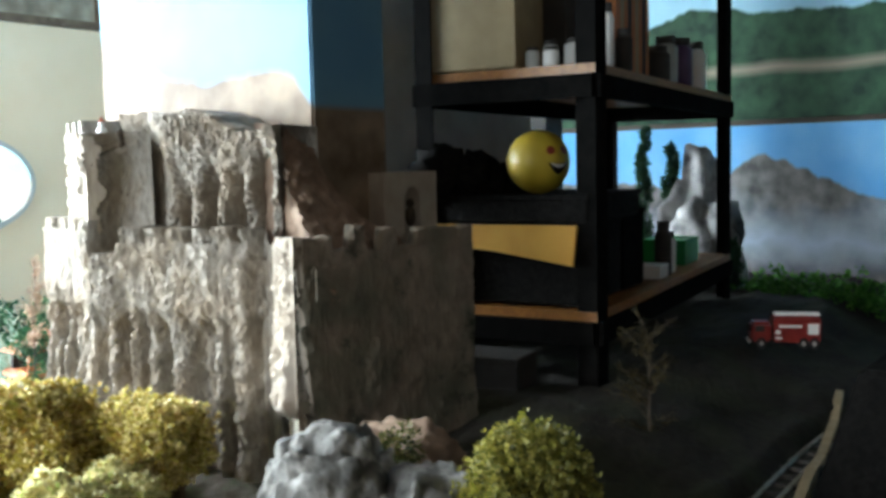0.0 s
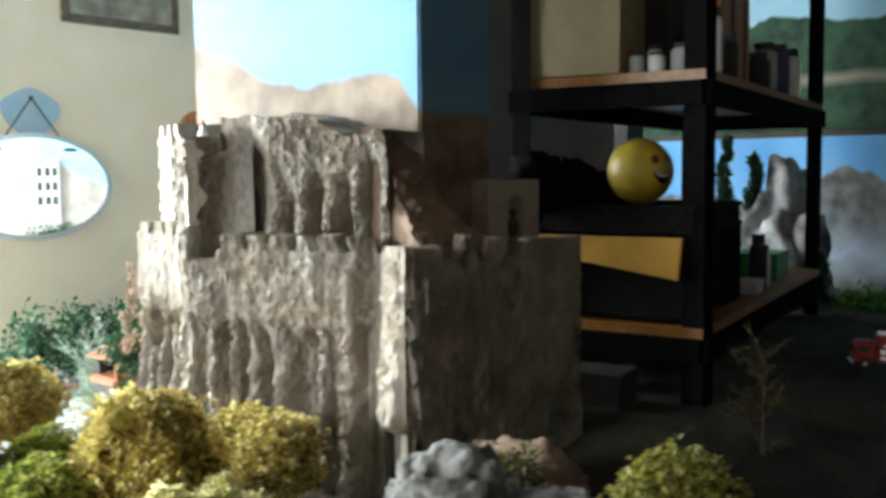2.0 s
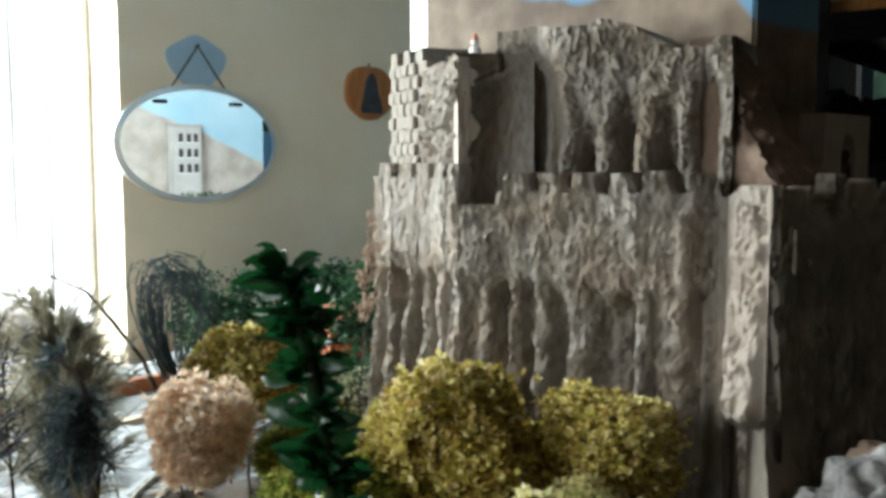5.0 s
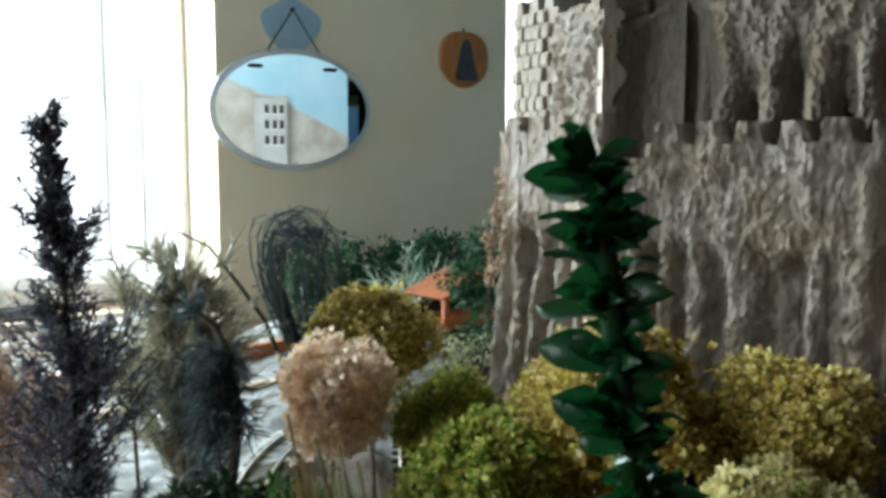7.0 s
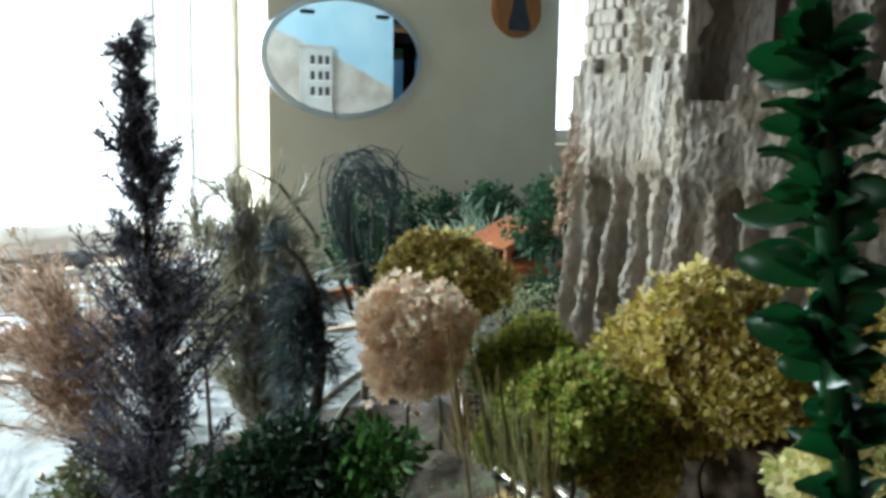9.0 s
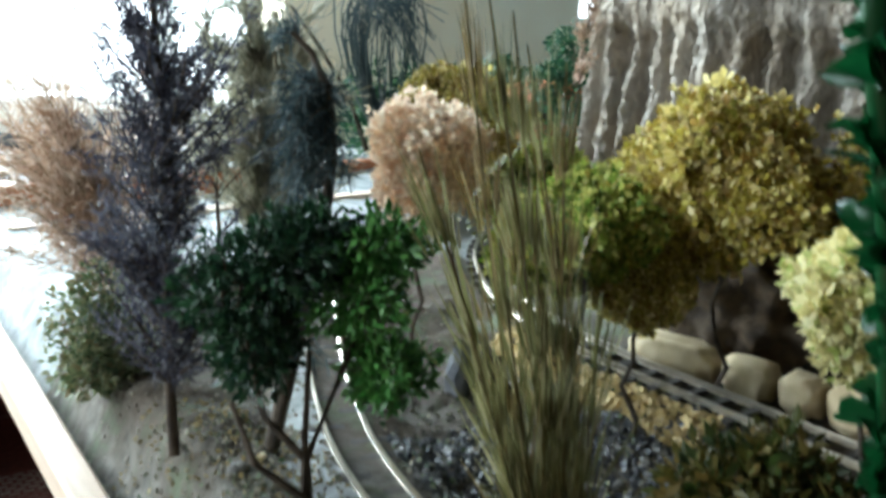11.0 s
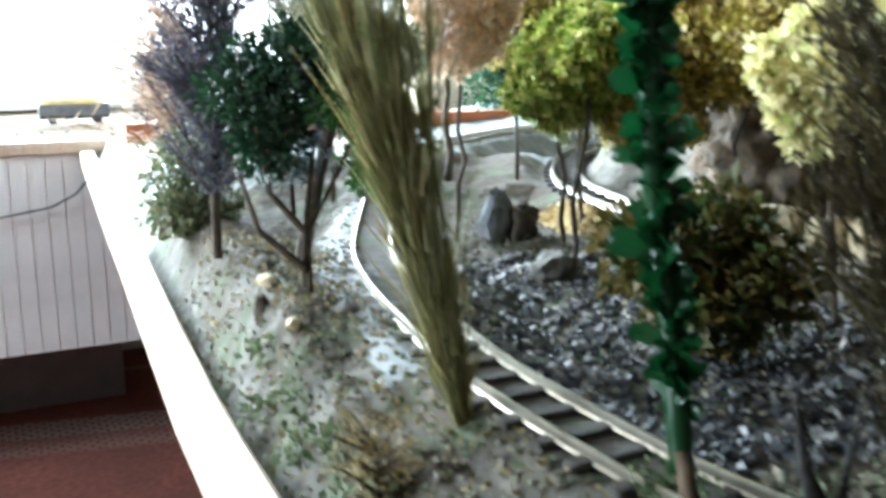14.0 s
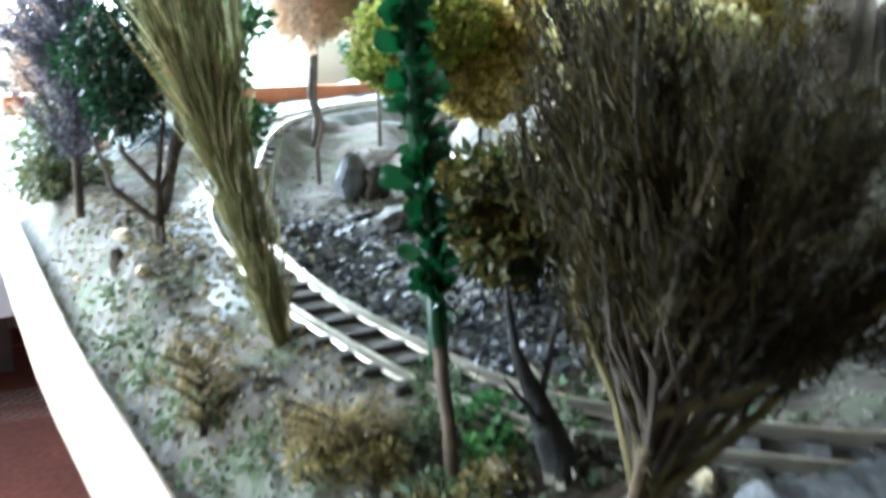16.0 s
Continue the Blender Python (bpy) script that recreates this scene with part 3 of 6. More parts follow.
def castle():
    c = thing("castle", (0, 0, 0), "grey plaster model castle with fluted rock walls and battlements", "castle")

    def lower_top(u):
        if u < 0.215:
            return 0.462 + (0.019 if (u % 0.043) > 0.015 else 0.0)
        if u < 0.262:
            return 0.43
        return 0.446 + 0.005 * noise.noise(Vector((u * 12, 0, 1))) + 0.024 * smooth01(0.0, 0.005, 0.0145 - abs((u % 0.044) - 0.022))

    def lower(u, z):
        rough = 0.4 + 0.6 * smooth01(0.12, 0.22, u) if z > 0.36 else 1.0
        v = rough * plaster(u, z, 1, 0.0085 if z > 0.33 else 0.009) + flutes(u, z, 0.345, 2, 0.024, 0.0405) + 0.010 * smooth01(0.32, 0.345, z)
        v -= 0.035 * smooth01(0.0, 0.03, 0.33 - z) * math.exp(-((u - 0.41) / 0.018) ** 2)
        v += float(np.interp(u, (0, 0.13, 0.205, 0.22, 0.30, 0.41, 0.46, 0.53), (0, 0.022, 0.060, 0.058, 0.034, 0.02, 0.014, 0)))
        return v + 0.025 * (1 - smooth01(0.0, 0.42, u)) * smooth01(0.33, 0.08, z) - 0.034 * smooth01(0.495, 0.522, u)
    mesh_ob("lower_wall", *relief((0.92, 0.812), (0.955, 0.283), 0.03, lower_top, lower, 340, 140, 0.015), M_PLASTER, c, "", True)
    mesh_ob("roof_terrace", *box(0.975, 1.10, 0.30, 0.80, 0.36, 0.425, 0.004), M_BLOCK, c)
    mesh_ob("block_terrace", *box(0.985, 1.30, 0.215, 0.32, 0.36, 0.415, 0.004), M_BLOCK, c)
    mesh_ob("lower_wall_side", *relief((1.08, 0.83), (0.92, 0.812), 0.03, lambda u: 0.462, lambda u, z: plaster(u, z, 8) + flutes(u, z, 0.33, 9) + 0.03 * smooth01(0.33, 0.08, z), 70, 90, 0.05), M_PLASTER, c, "", True)

    def block_top(u):
        tooth = max(smooth01(0.0, 0.006, 0.0145 - abs(u - m)) for m in (0.117, 0.175))
        rim = 0.026 if u < 0.066 else (0.026 * smooth01(0.226, 0.236, u) if u > 0.2 else 0.0)
        return 0.432 + 0.034 * tooth + rim + 0.006 * noise.noise(Vector((u * 14, 0, 9)))
    mesh_ob("right_block", *relief((0.9552, 0.2277), (1.30, 0.165), 0.03, block_top, lambda u, z: plaster(u, z, 11, 0.004) + 0.02 * smooth01(0.2, 0.03, z), 170, 80, 0.022), M_BLOCK, c, "dark stained plaster block", True)
    # Paler plaster on this side: part of its strong light is in the colour.
    mesh_ob("right_block_side", *relief((0.966, 0.282), (0.9545, 0.2275), 0.03, lambda u: 0.458 - 0.012 * smooth01(0.024, 0.0, u), lambda u, z: (plaster(u, z, 12, 0.008) + 0.016 * smooth01(0.42, 0.22, z)) * smooth01(0.0, 0.014, u) * smooth01(0.0557, 0.046, u) - 0.03 * smooth01(0.215, 0.185, z), 60, 160, 0.018), M_PLASTER_SMOOTH, c, "", True)

    def upper_top(u):
        return 0.648 - 0.03 * smooth01(0.14, 0.24, u) + 0.010 * noise.noise(Vector((u * 14, 0, 6))) + 0.006 * noise.noise(Vector((u * 50, 0, 8)))

    def upper(u, z):
        v = plaster(u, z, 21, 0.009) + 0.016 * smooth01(0.52, 0.6, z) + 0.012 * smooth01(0.6, 0.64, z)
        a = smooth01(0.05, 0.1, u)
        v += flutes(u, z, 0.61 - 0.03 * a, 23, 0.045, 0.049, 0.06, 0.09)
        return v * (0.2 + 0.8 * a) - 0.038 * (1 - a) * smooth01(0.64, 0.58, z)
    mesh_ob("upper_wall", *relief((0.932, 0.590), (1.012, 0.302), 0.40, upper_top, upper, 260, 130, 0.11), M_PLASTER, c, "", True)
    mesh_ob("upper_turret", *relief((0.968, 0.765), (0.872, 0.603), 0.38, lambda u: 0.615 + 0.006 * noise.noise(Vector((u * 30, 0, 1))), lambda u, z: plaster(u, z, 31, 0.010) + flutes(u, z, 0.6, 37, 0.010, 0.03, 0.02, 0.04), 90, 110, 0.1), M_PLASTER, c, "", True)
    mesh_ob("turret_face", *relief((0.870, 0.602), (0.938, 0.575), 0.36, lambda u: 0.614 + 0.003 * noise.noise(Vector((u * 20, 0, 1))), lambda u, z: plaster(u, z, 33, 0.0022) + 0.012 * smooth01(0.45, 0.38, z), 40, 60, 0.014), M_PLASTER_SMOOTH, c, "smooth plaster turret face", True)

    def brick_top(u):
        return 0.628 + (0.02 if (u % 0.046) < 0.022 else 0.0)
    bw = mesh_ob("brick_wall", *relief((1.006, 0.885), (0.966, 0.764), 0.44, brick_top, lambda u, z: -0.003, 40, 30, 0.09), M_PLASTER, c)
    brick = bpy.data.meshes.new("brick")
    brick.from_pydata(*(lambda vf: (vf[0], [], vf[1]))(box(-0.003, 0.004, -0.0116, 0.0116, -0.0089, 0.0089, 0.0018)))
    brick.materials.append(M_PLASTER)
    d = (Vector((0.966, 0.764, 0)) - Vector((1.006, 0.885, 0)))
    L = d.length
    d.normalize()
    for r in range(9):
        for q in range(6):
            u = 0.013 + q * 0.0245 + (0.012 if r % 2 else 0)
            if u > L - 0.022:
                continue
            o = new("brick", brick)
            o.parent = bw
            o.location = (1.006 + d.x * u + random.uniform(-0.0015, 0.001), 0.885 + d.y * u + random.uniform(-0.002, 0.002), 0.462 + r * 0.0195)
            o.rotation_euler = (random.uniform(-0.06, 0.06), 0, math.atan2(-d.x, d.y) + math.pi + random.uniform(-0.05, 0.05))
    mesh_ob("rock_slope", *relief((1.010, 0.302), (1.235, 0.30), 0.36, lambda u: 0.625 - 0.75 * u - 0.05 * smooth01(0.06, 0.12, u) + 0.012 * noise.noise(Vector((u * 25, 0, 4))), lambda u, z: plaster(u, z, 41, 0.010) + 0.08 * smooth01(0.58, 0.38, z), 70, 70, 0.06), M_SLOPE, c, "brown sloping rock", True)
    # small gatehouse with an arched opening
    gx, gy, gw, gz0, gz1 = 1.23, 0.295, 0.14, 0.40, 0.545
    outline = []
    for k in range(9):
        a = math.pi * k / 8
        outline.append((gx + gw * 0.52 - 0.022 * math.cos(a), 0.49 + 0.03 * math.sin(a)))
    V = [(x, gy + dy, z) for dy in (0, 0.06) for x, z in [(gx, gz0), (gx, gz1), (gx + gw, gz1), (gx + gw, gz0), (outline[-1][0], 0.44)] + outline[::-1] + [(outline[0][0], 0.44)]]
    n = len(V) // 2
    bm = bmesh.new()
    vs = [bm.verts.new(v) for v in V[:n]]
    ring = [vs[3], vs[2], vs[1], vs[0]]
    inner = vs[4:]
    bm.faces.new([vs[0], vs[1], vs[2], vs[3], *[v for v in inner]])
    ext = bmesh.ops.extrude_face_region(bm, geom=bm.faces[:])
    for v in ext["geom"]:
        if isinstance(v, bmesh.types.BMVert):
            v.co.y += 0.06
    bm.verts.index_update()
    GV, GF = [v.co[:] for v in bm.verts], [[v.index for v in f.verts] for f in bm.faces]
    bm.free()
    mesh_ob("gatehouse", GV, GF, M_PLASTER_SMOOTH, c)


castle()

# ---- painted column behind the castle ----
def painted(name, horizon, sky_low, sky_high, hill_a, hill_b, axis, freq=5.0, amp=0.12, off=0.0, ridge=(), mist=None):
    """Hand-painted sky over hills, the line between wandering with the place along the wall."""
    m = bpy.data.materials.new(name)
    m.use_nodes = True
    nt = m.node_tree
    b = nt.nodes["Principled BSDF"]
    b.inputs["Roughness"].default_value = 0.75
    tc, sp = nt.nodes.new("ShaderNodeTexCoord"), nt.nodes.new("ShaderNodeSeparateXYZ")
    nt.links.new(tc.outputs["Object"], sp.inputs[0])

    def op(kind, a, bb):
        n = nt.nodes.new("ShaderNodeMath")
        n.operation = kind
        for i, v in enumerate((a, bb)):
            if isinstance(v, float):
                n.inputs[i].default_value = v
            else:
                nt.links.new(v, n.inputs[i])
        return n.outputs[0]
    cb = nt.nodes.new("ShaderNodeCombineXYZ")
    nt.links.new(op("ADD", sp.outputs[axis], off), cb.inputs[0])
    nz = nt.nodes.new("ShaderNodeTexNoise")
    nz.inputs["Scale"].default_value, nz.inputs["Detail"].default_value = freq, 4
    nt.links.new(cb.outputs[0], nz.inputs["Vector"])
    line = op("ADD", op("MULTIPLY", op("SUBTRACT", nz.outputs["Fac"], 0.5), amp * 2), horizon)
    if ridge:
        lo, hi = ridge[0][0], ridge[-1][0]
        mr = nt.nodes.new("ShaderNodeMapRange")
        mr.inputs["From Min"].default_value, mr.inputs["From Max"].default_value = lo, hi
        nt.links.new(sp.outputs[axis], mr.inputs["Value"])
        pr = ramp(nt, [((p - lo) / (hi - lo), (h, h, h)) for p, h in ridge])
        nt.links.new(mr.outputs[0], pr.inputs[0])
        line = op("ADD", line, pr.outputs[0])
    above = op("SUBTRACT", sp.outputs[2], line)
    st = nt.nodes.new("ShaderNodeMapRange")
    st.inputs["From Min"].default_value, st.inputs["From Max"].default_value = -0.004, 0.008
    nt.links.new(above, st.inputs["Value"])
    n2 = nt.nodes.new("ShaderNodeTexNoise")
    n2.inputs["Scale"].default_value, n2.inputs["Detail"].default_value = 14, 7
    nt.links.new(tc.outputs["Object"], n2.inputs["Vector"])
    n3 = nt.nodes.new("ShaderNodeTexNoise")
    n3.inputs["Scale"].default_value, n3.inputs["Detail"].default_value = 4, 3
    nt.links.new(tc.outputs["Object"], n3.inputs["Vector"])
    hill, skyr = ramp(nt, [(0.35, hill_a), (0.65, hill_b)]), ramp(nt, [(0.35, sky_low), (0.7, sky_high)])
    nt.links.new(n2.outputs["Fac"], hill.inputs[0])
    nt.links.new(n3.outputs["Fac"], skyr.inputs[0])
    mx = nt.nodes.new("ShaderNodeMix")
    mx.data_type = "RGBA"
    nt.links.new(st.outputs[0], mx.inputs[0])
    low = hill.outputs[0]
    if mist:
        mm, m2 = nt.nodes.new("ShaderNodeMapRange"), nt.nodes.new("ShaderNodeMix")
        mm.inputs["From Min"].default_value, mm.inputs["From Max"].default_value = mist[0], mist[1]
        nt.links.new(op("ADD", sp.outputs[2], op("MULTIPLY", op("SUBTRACT", n3.outputs["Fac"], 0.5), mist[3])), mm.inputs["Value"])
        peak = ramp(nt, [(0.0, (0, 0, 0)), (0.5, (0.8, 0.8, 0.8)), (1.0, (0, 0, 0))])
        nt.links.new(mm.outputs[0], peak.inputs[0])
        m2.data_type = "RGBA"
        nt.links.new(peak.outputs[0], m2.inputs[0])
        nt.links.new(low, m2.inputs[6])
        m2.inputs[7].default_value = (*mist[2], 1)
        low = m2.outputs[2]
    nt.links.new(low, mx.inputs[6])
    nt.links.new(skyr.outputs[0], mx.inputs[7])
    nt.links.new(mx.outputs[2], b.inputs["Base Color"])
    return m


M_COLUMN = painted("painted_sky_and_sandstone_hills", 0.0, (0.115, 0.26, 0.385), (0.065, 0.19, 0.345), (0.095, 0.062, 0.035), (0.24, 0.175, 0.115), 1, 9.0, 0.025, 0.0, ((0.33, 0.65), (0.37, 0.70), (0.43, 0.715), (0.53, 0.711), (0.61, 0.70), (0.69, 0.722), (0.77, 0.757), (0.91, 0.805)))
col = mesh_ob("wall_column", *box(1.105, 1.28, 0.33, 0.91, -0.75, 1.75, 0.004), M_COLUMN)
tagged(col, "boxed column painted with blue sky and sandy hills", "column", kind="structure")
M_BACK = painted("painted_alpine_backdrop", 0.0, (0.12, 0.40, 0.80), (0.26, 0.56, 0.85), (0.07, 0.075, 0.075), (0.24, 0.24, 0.23), 1, 14.0, 0.035, 1.7, ((-0.4, 0.36), (0.10, 0.42), (0.27, 0.50), (0.43, 0.57), (0.53, 0.52), (0.62, 0.40), (0.9, 0.46)), (0.12, 0.42, (0.5, 0.62, 0.75), 0.3))
bd = mesh_ob("backdrop", *box(3.42, 3.44, -2.4, 1.9, -0.02, 0.67), M_BACK)
tagged(bd, "painted backdrop of mountains under a blue sky", "backdrop", kind="structure")
M_LAKE = painted("painted_forest_and_lake", 0.0, (0.3, 0.55, 0.7), (0.4, 0.65, 0.78), (0.004, 0.03, 0.016), (0.03, 0.095, 0.045), 1, 12.0, 0.03, 0.4, ((-0.4, 1.08), (0.1, 1.05), (0.4, 1.06), (0.7, 1.10), (0.9, 1.04)), (0.84, 0.90, (0.36, 0.31, 0.24), 0.035))
bd = mesh_ob("backdrop_upper", *box(3.42, 3.44, -2.4, 1.9, 0.69, 1.6), M_LAKE)
tagged(bd, "painted backdrop of green forest and a lake", "backdrop", kind="structure")

# ---- steel rack ----
A, B, C = Vector((1.587, 0.092, 0)), Vector((2.747, 0.29, 0)), Vector((1.53, 0.47, 0))
D = B + C - A


def rack():
    r = thing("shelf_rack", (0, 0, -0.75), "black steel shelf rack with wooden shelves", "shelf rack")
    for p, sx, sy in ((A, 1, 1), (B, -1, 1), (C, 1, -1), (D, -1, -1)):
        w, t = 0.042, 0.003
        prof = [(0, 0), (w * sx, 0), (w * sx, t * sy), (t * sx, t * sy), (t * sx, w * sy), (0, w * sy)]
        V = [(p.x + x, p.y + y, z) for z in (0, 2.3) for x, y in prof]
        F = [tuple(range(6)), tuple(range(6, 12))] + [(k, (k + 1) % 6, 6 + (k + 1) % 6, 6 + k) for k in range(6)]
        mesh_ob("post", V, F, M_BLACKMETAL, r)
    for z in (0.275, 0.735, 1.2, -0.3):
        zz = z + 0.75
        board = [A, B, D, C]
        V = [(q.x, q.y, h) for h in (zz - 0.018, zz) for q in board]
        sh = mesh_ob("shelf_board", V, [(3, 2, 1, 0), (4, 5, 6, 7)] + [(k, (k + 1) % 4, 4 + (k + 1) % 4, 4 + k) for k in range(4)], M_SHELFWOOD, r)
        for p, q in ((A, B), (A, C), (B, D), (C, D)):
            e = (q - p).normalized() * 0.004
            w = Vector((-e.y, e.x, 0)).normalized() * 0.009
            V = [(c.x, c.y, h) for h in (zz - 0.062, zz - 0.019) for c in (p + e - w, q - e - w, q - e + w, p + e + w)]
            mesh_ob("shelf_beam", V, [(3, 2, 1, 0), (4, 5, 6, 7)] + [(k, (k + 1) % 4, 4 + (k + 1) % 4, 4 + k) for k in range(4)], M_BLACKMETAL, r)


rack()


# ---- plants ----
def stem(path, r0, r1, n=6):
    return tube(path, [r0 + (r1 - r0) * i / (len(path) - 1) for i in range(len(path))], n)


def wobble(rng, a, b, n=6, amp=0.006):
    a, b = Vector(a), Vector(b)
    return [a.lerp(b, i / n) + (Vector(rng.normal(size=3)) * amp if 0 < i < n else Vector()) for i in range(n + 1)]


def hydrangea(base, centre, r, material, label, seed, count=700, size=0.0064, squash=0.85, bark=None):
    rng = np.random.default_rng(seed)
    root = thing("hydrangea_tree", base, label, "model tree", "dried hydrangea trees")
    c = Vector(centre) - Vector(base)
    mesh_ob("trunk", *stem(wobble(rng, (0, 0, -0.004), c, 6, 0.004), 0.0026, 0.0016), bark or M_BARK, root)
    tw = []
    for k in range(9):
        d = Vector(rng.normal(size=3))
        d.z = abs(d.z) * 0.6
        tw.append(stem(wobble(rng, c - Vector((0, 0, r * 0.7)), c + d.normalized() * r * 0.8, 3, 0.003), 0.0015, 0.0006, 4))
    mesh_ob("twigs", *join(*tw), bark or M_TWIG, root)
    P, N = ball_points(rng, int(count * 2.9), r, 0.22, 0.55, squash)
    P = P * (1 + 0.10 * rng.normal(size=len(P)) * (rng.uniform(size=len(P)) < 0.3))[:, None]
    V, F = petals(rng, P + np.array(c), N + rng.normal(size=N.shape) * 0.8, size * 0.84, 4, 0.9)
    mesh_ob("crown", V, F, material, root)
    return root


def bush(name, base, blobs, material, label, seed, count=900, size=0.008, trunks=(), category="model tree"):
    """A leafy bush or small tree: trunks, and clumps of leaves round each blob (x, y, z, r)."""
    rng = np.random.default_rng(seed)
    root = thing(name, base, label, category)
    b0 = Vector(base)
    tw = [stem([Vector(q) - b0 for q in tr], 0.0032, 0.0016) for tr in trunks]
    V, F = [], []
    o = 0
    for x, y, z, r in blobs:
        c = np.array((x, y, z)) - np.array(base)
        P, N = ball_points(rng, int(count / len(blobs)), r, 0.25, 0.7, 0.85, 0.25)
        v, f = leaves(rng, P + c, N + rng.normal(size=N.shape) * 0.7, size)
        V.append(v)
        F.append(f + o)
        o += len(v)
        for k in range(6):
            d = Vector(rng.normal(size=3)).normalized() * r * 0.8
            tw.append(stem(wobble(rng, Vector(c) - Vector((0, 0, r * 0.5)), Vector(c) + d, 3, 0.003), 0.0016, 0.0006, 4))
    mesh_ob("trunk", *join(*tw), M_BARK, root)
    mesh_ob("crown", np.concatenate(V), np.concatenate(F), material, root)
    return root


def grass_clump(base, waist, tops, material, label, seed, count=240):
    """Feathery dried plumes, bundled in a tight waist above the foot and parting towards each of the tops."""
    rng = np.random.default_rng(seed)
    root = thing("grass_clump", base, label, "dried grass")
    b0 = np.array(base)
    for j, top in enumerate(list(tops) + list(tops)[1::2]):
        a = rng.normal(size=3) * np.array([0.0035, 0.003, 0.0])
        w = np.array(waist) - b0 + rng.normal(size=3) * np.array([0.011, 0.006, 0.004])
        t = (np.array(top) - b0) * (1.0 if j < len(tops) else rng.uniform(0.6, 0.95)) + rng.normal(size=3) * np.array([0.012, 0.006, 0.0]) * (j >= len(tops))
        hue = L_GOLDGRASS if j % 4 == 1 else material
        q = [a + (w - a) * 2 * u * (1 - u) * 1.0 + (t - a) * u * u for u in np.linspace(0, 1, 13)]
        stalk = mesh_ob("stalk", *stem([Vector(p) for p in q], 0.0013, 0.0004, 5), M_OLIVETWIG, root)
        q = np.array(q)
        u = rng.uniform(0.12, 1.0, count) ** 0.8 * 11.99
        k = u.astype(int)
        d = q[k + 1] - q[k]
        d /= np.linalg.norm(d, axis=1, keepdims=True)
        out = rng.normal(size=(count, 3))
        out -= d * (out * d).sum(1, keepdims=True)
        grow = (0.25 + 0.75 * np.sin(np.clip(u / 12, 0, 1) * 2.6) ** 0.8)[:, None]
        P = q[k] + d * (u - k)[:, None] * 0.012 + out * 0.0034 * grow
        V, F = strands(rng, P, d * 1.0 + out * 0.13 * grow, 0.025, 0.0005, 0.12, 3, 0.02)
        mesh_ob("plume", V, F, hue, root)
        n = 12
        u = rng.uniform(0.05, 0.9, n) * 12
        k = u.astype(int)
        d = (q[k + 1] - q[k]) / np.linalg.norm(q[k + 1] - q[k], axis=1, keepdims=True)
        V, F = strands(rng, q[k], d + rng.normal(size=(n, 3)) * 0.2, 0.075, 0.0008, 0.1, 5, 0.02)
        mesh_ob("blade_tuft", V, F, hue, root)
    return root


def sedum(path, label, seed):
    rng = np.random.default_rng(seed)
    base = path[0]
    root = thing("leafy_stalk", base, label, "plant stalk")
    pts = [Vector(q) - Vector(base) for q in path]
    fine = []
    for a, b in zip(pts, pts[1:]):
        fine += [a.lerp(b, k / 5) for k in range(5)]
    fine.append(pts[-1])
    mesh_ob("stem", *tube(fine, [0.0052 - 0.0018 * k / len(fine) + rng.uniform(-0.0008, 0.0008) for k in range(len(fine))], 8), L_SEDUM, root, "", True)
    mesh_ob("woody_stem", *stem([(0.0005, 0.002, 0.008), (-0.004, -0.010, -0.006), (-0.012, -0.028, -0.018), (-0.020, -0.043, -0.033), (-0.027, -0.057, -0.046)], 0.0036, 0.0030, 8), M_STEM, root, "brown woody stem", True)
    n = len(fine) - 1
    total = 600
    for k in range(total):
        u = 0.10 + 0.90 * ((k + rng.uniform(0, 1)) / total) ** 0.85
        i = min(n - 1, int(u * n))
        p = np.array(fine[i].lerp(fine[i + 1], u * n - i))
        a = rng.uniform(0, 6.283)
        grown = smooth01(0.5, 0.7, u)
        long = grown > 0.3 and rng.uniform() < 0.42
        s = (0.0145 - 0.004 * grown) * rng.uniform(0.6, 1.3) if not long else rng.uniform(0.010, 0.023)
        if long:
            p = np.array(fine[min(n, round(u * n / 2) * 2)])
        d, e, up = np.array((math.cos(a), math.sin(a), 0.0)), np.array((-math.sin(a), math.cos(a), 0.0)), np.array((0, 0, 1.0))
        tilt = rng.normal() * 0.9
        e, up = e * math.cos(tilt) + up * math.sin(tilt), up * math.cos(tilt) - e * math.sin(tilt)
        rise = rng.uniform(0.5, 2.2) if long else rng.uniform(0.8, 2.6)
        wide = rng.uniform(0.55, 0.9) * (0.75 if long else 1.0)
        if not long:
            d = d * (0.6 + 0.32 * grown)
        v, f = [], []
        for q, w in ((0.0, 0.14), (0.25, 0.36), (0.5, 0.38), (0.75, 0.23), (1.0, 0.015)):
            w *= wide
            mid = p + s * (q * d + (rise * q - 0.6 * rise * q * q) * up)
            v += [mid + s * (w * e + 0.25 * w * up), mid - s * 0.06 * up, mid + s * (-w * e + 0.25 * w * up)]
        for r in range(4):
            for c in range(2):
                f.append((r * 3 + c, r * 3 + c + 1, r * 3 + c + 4, r * 3 + c + 3))
        mesh_ob("leaf", v, f, L_SEDUM, root, "", True)
    return root


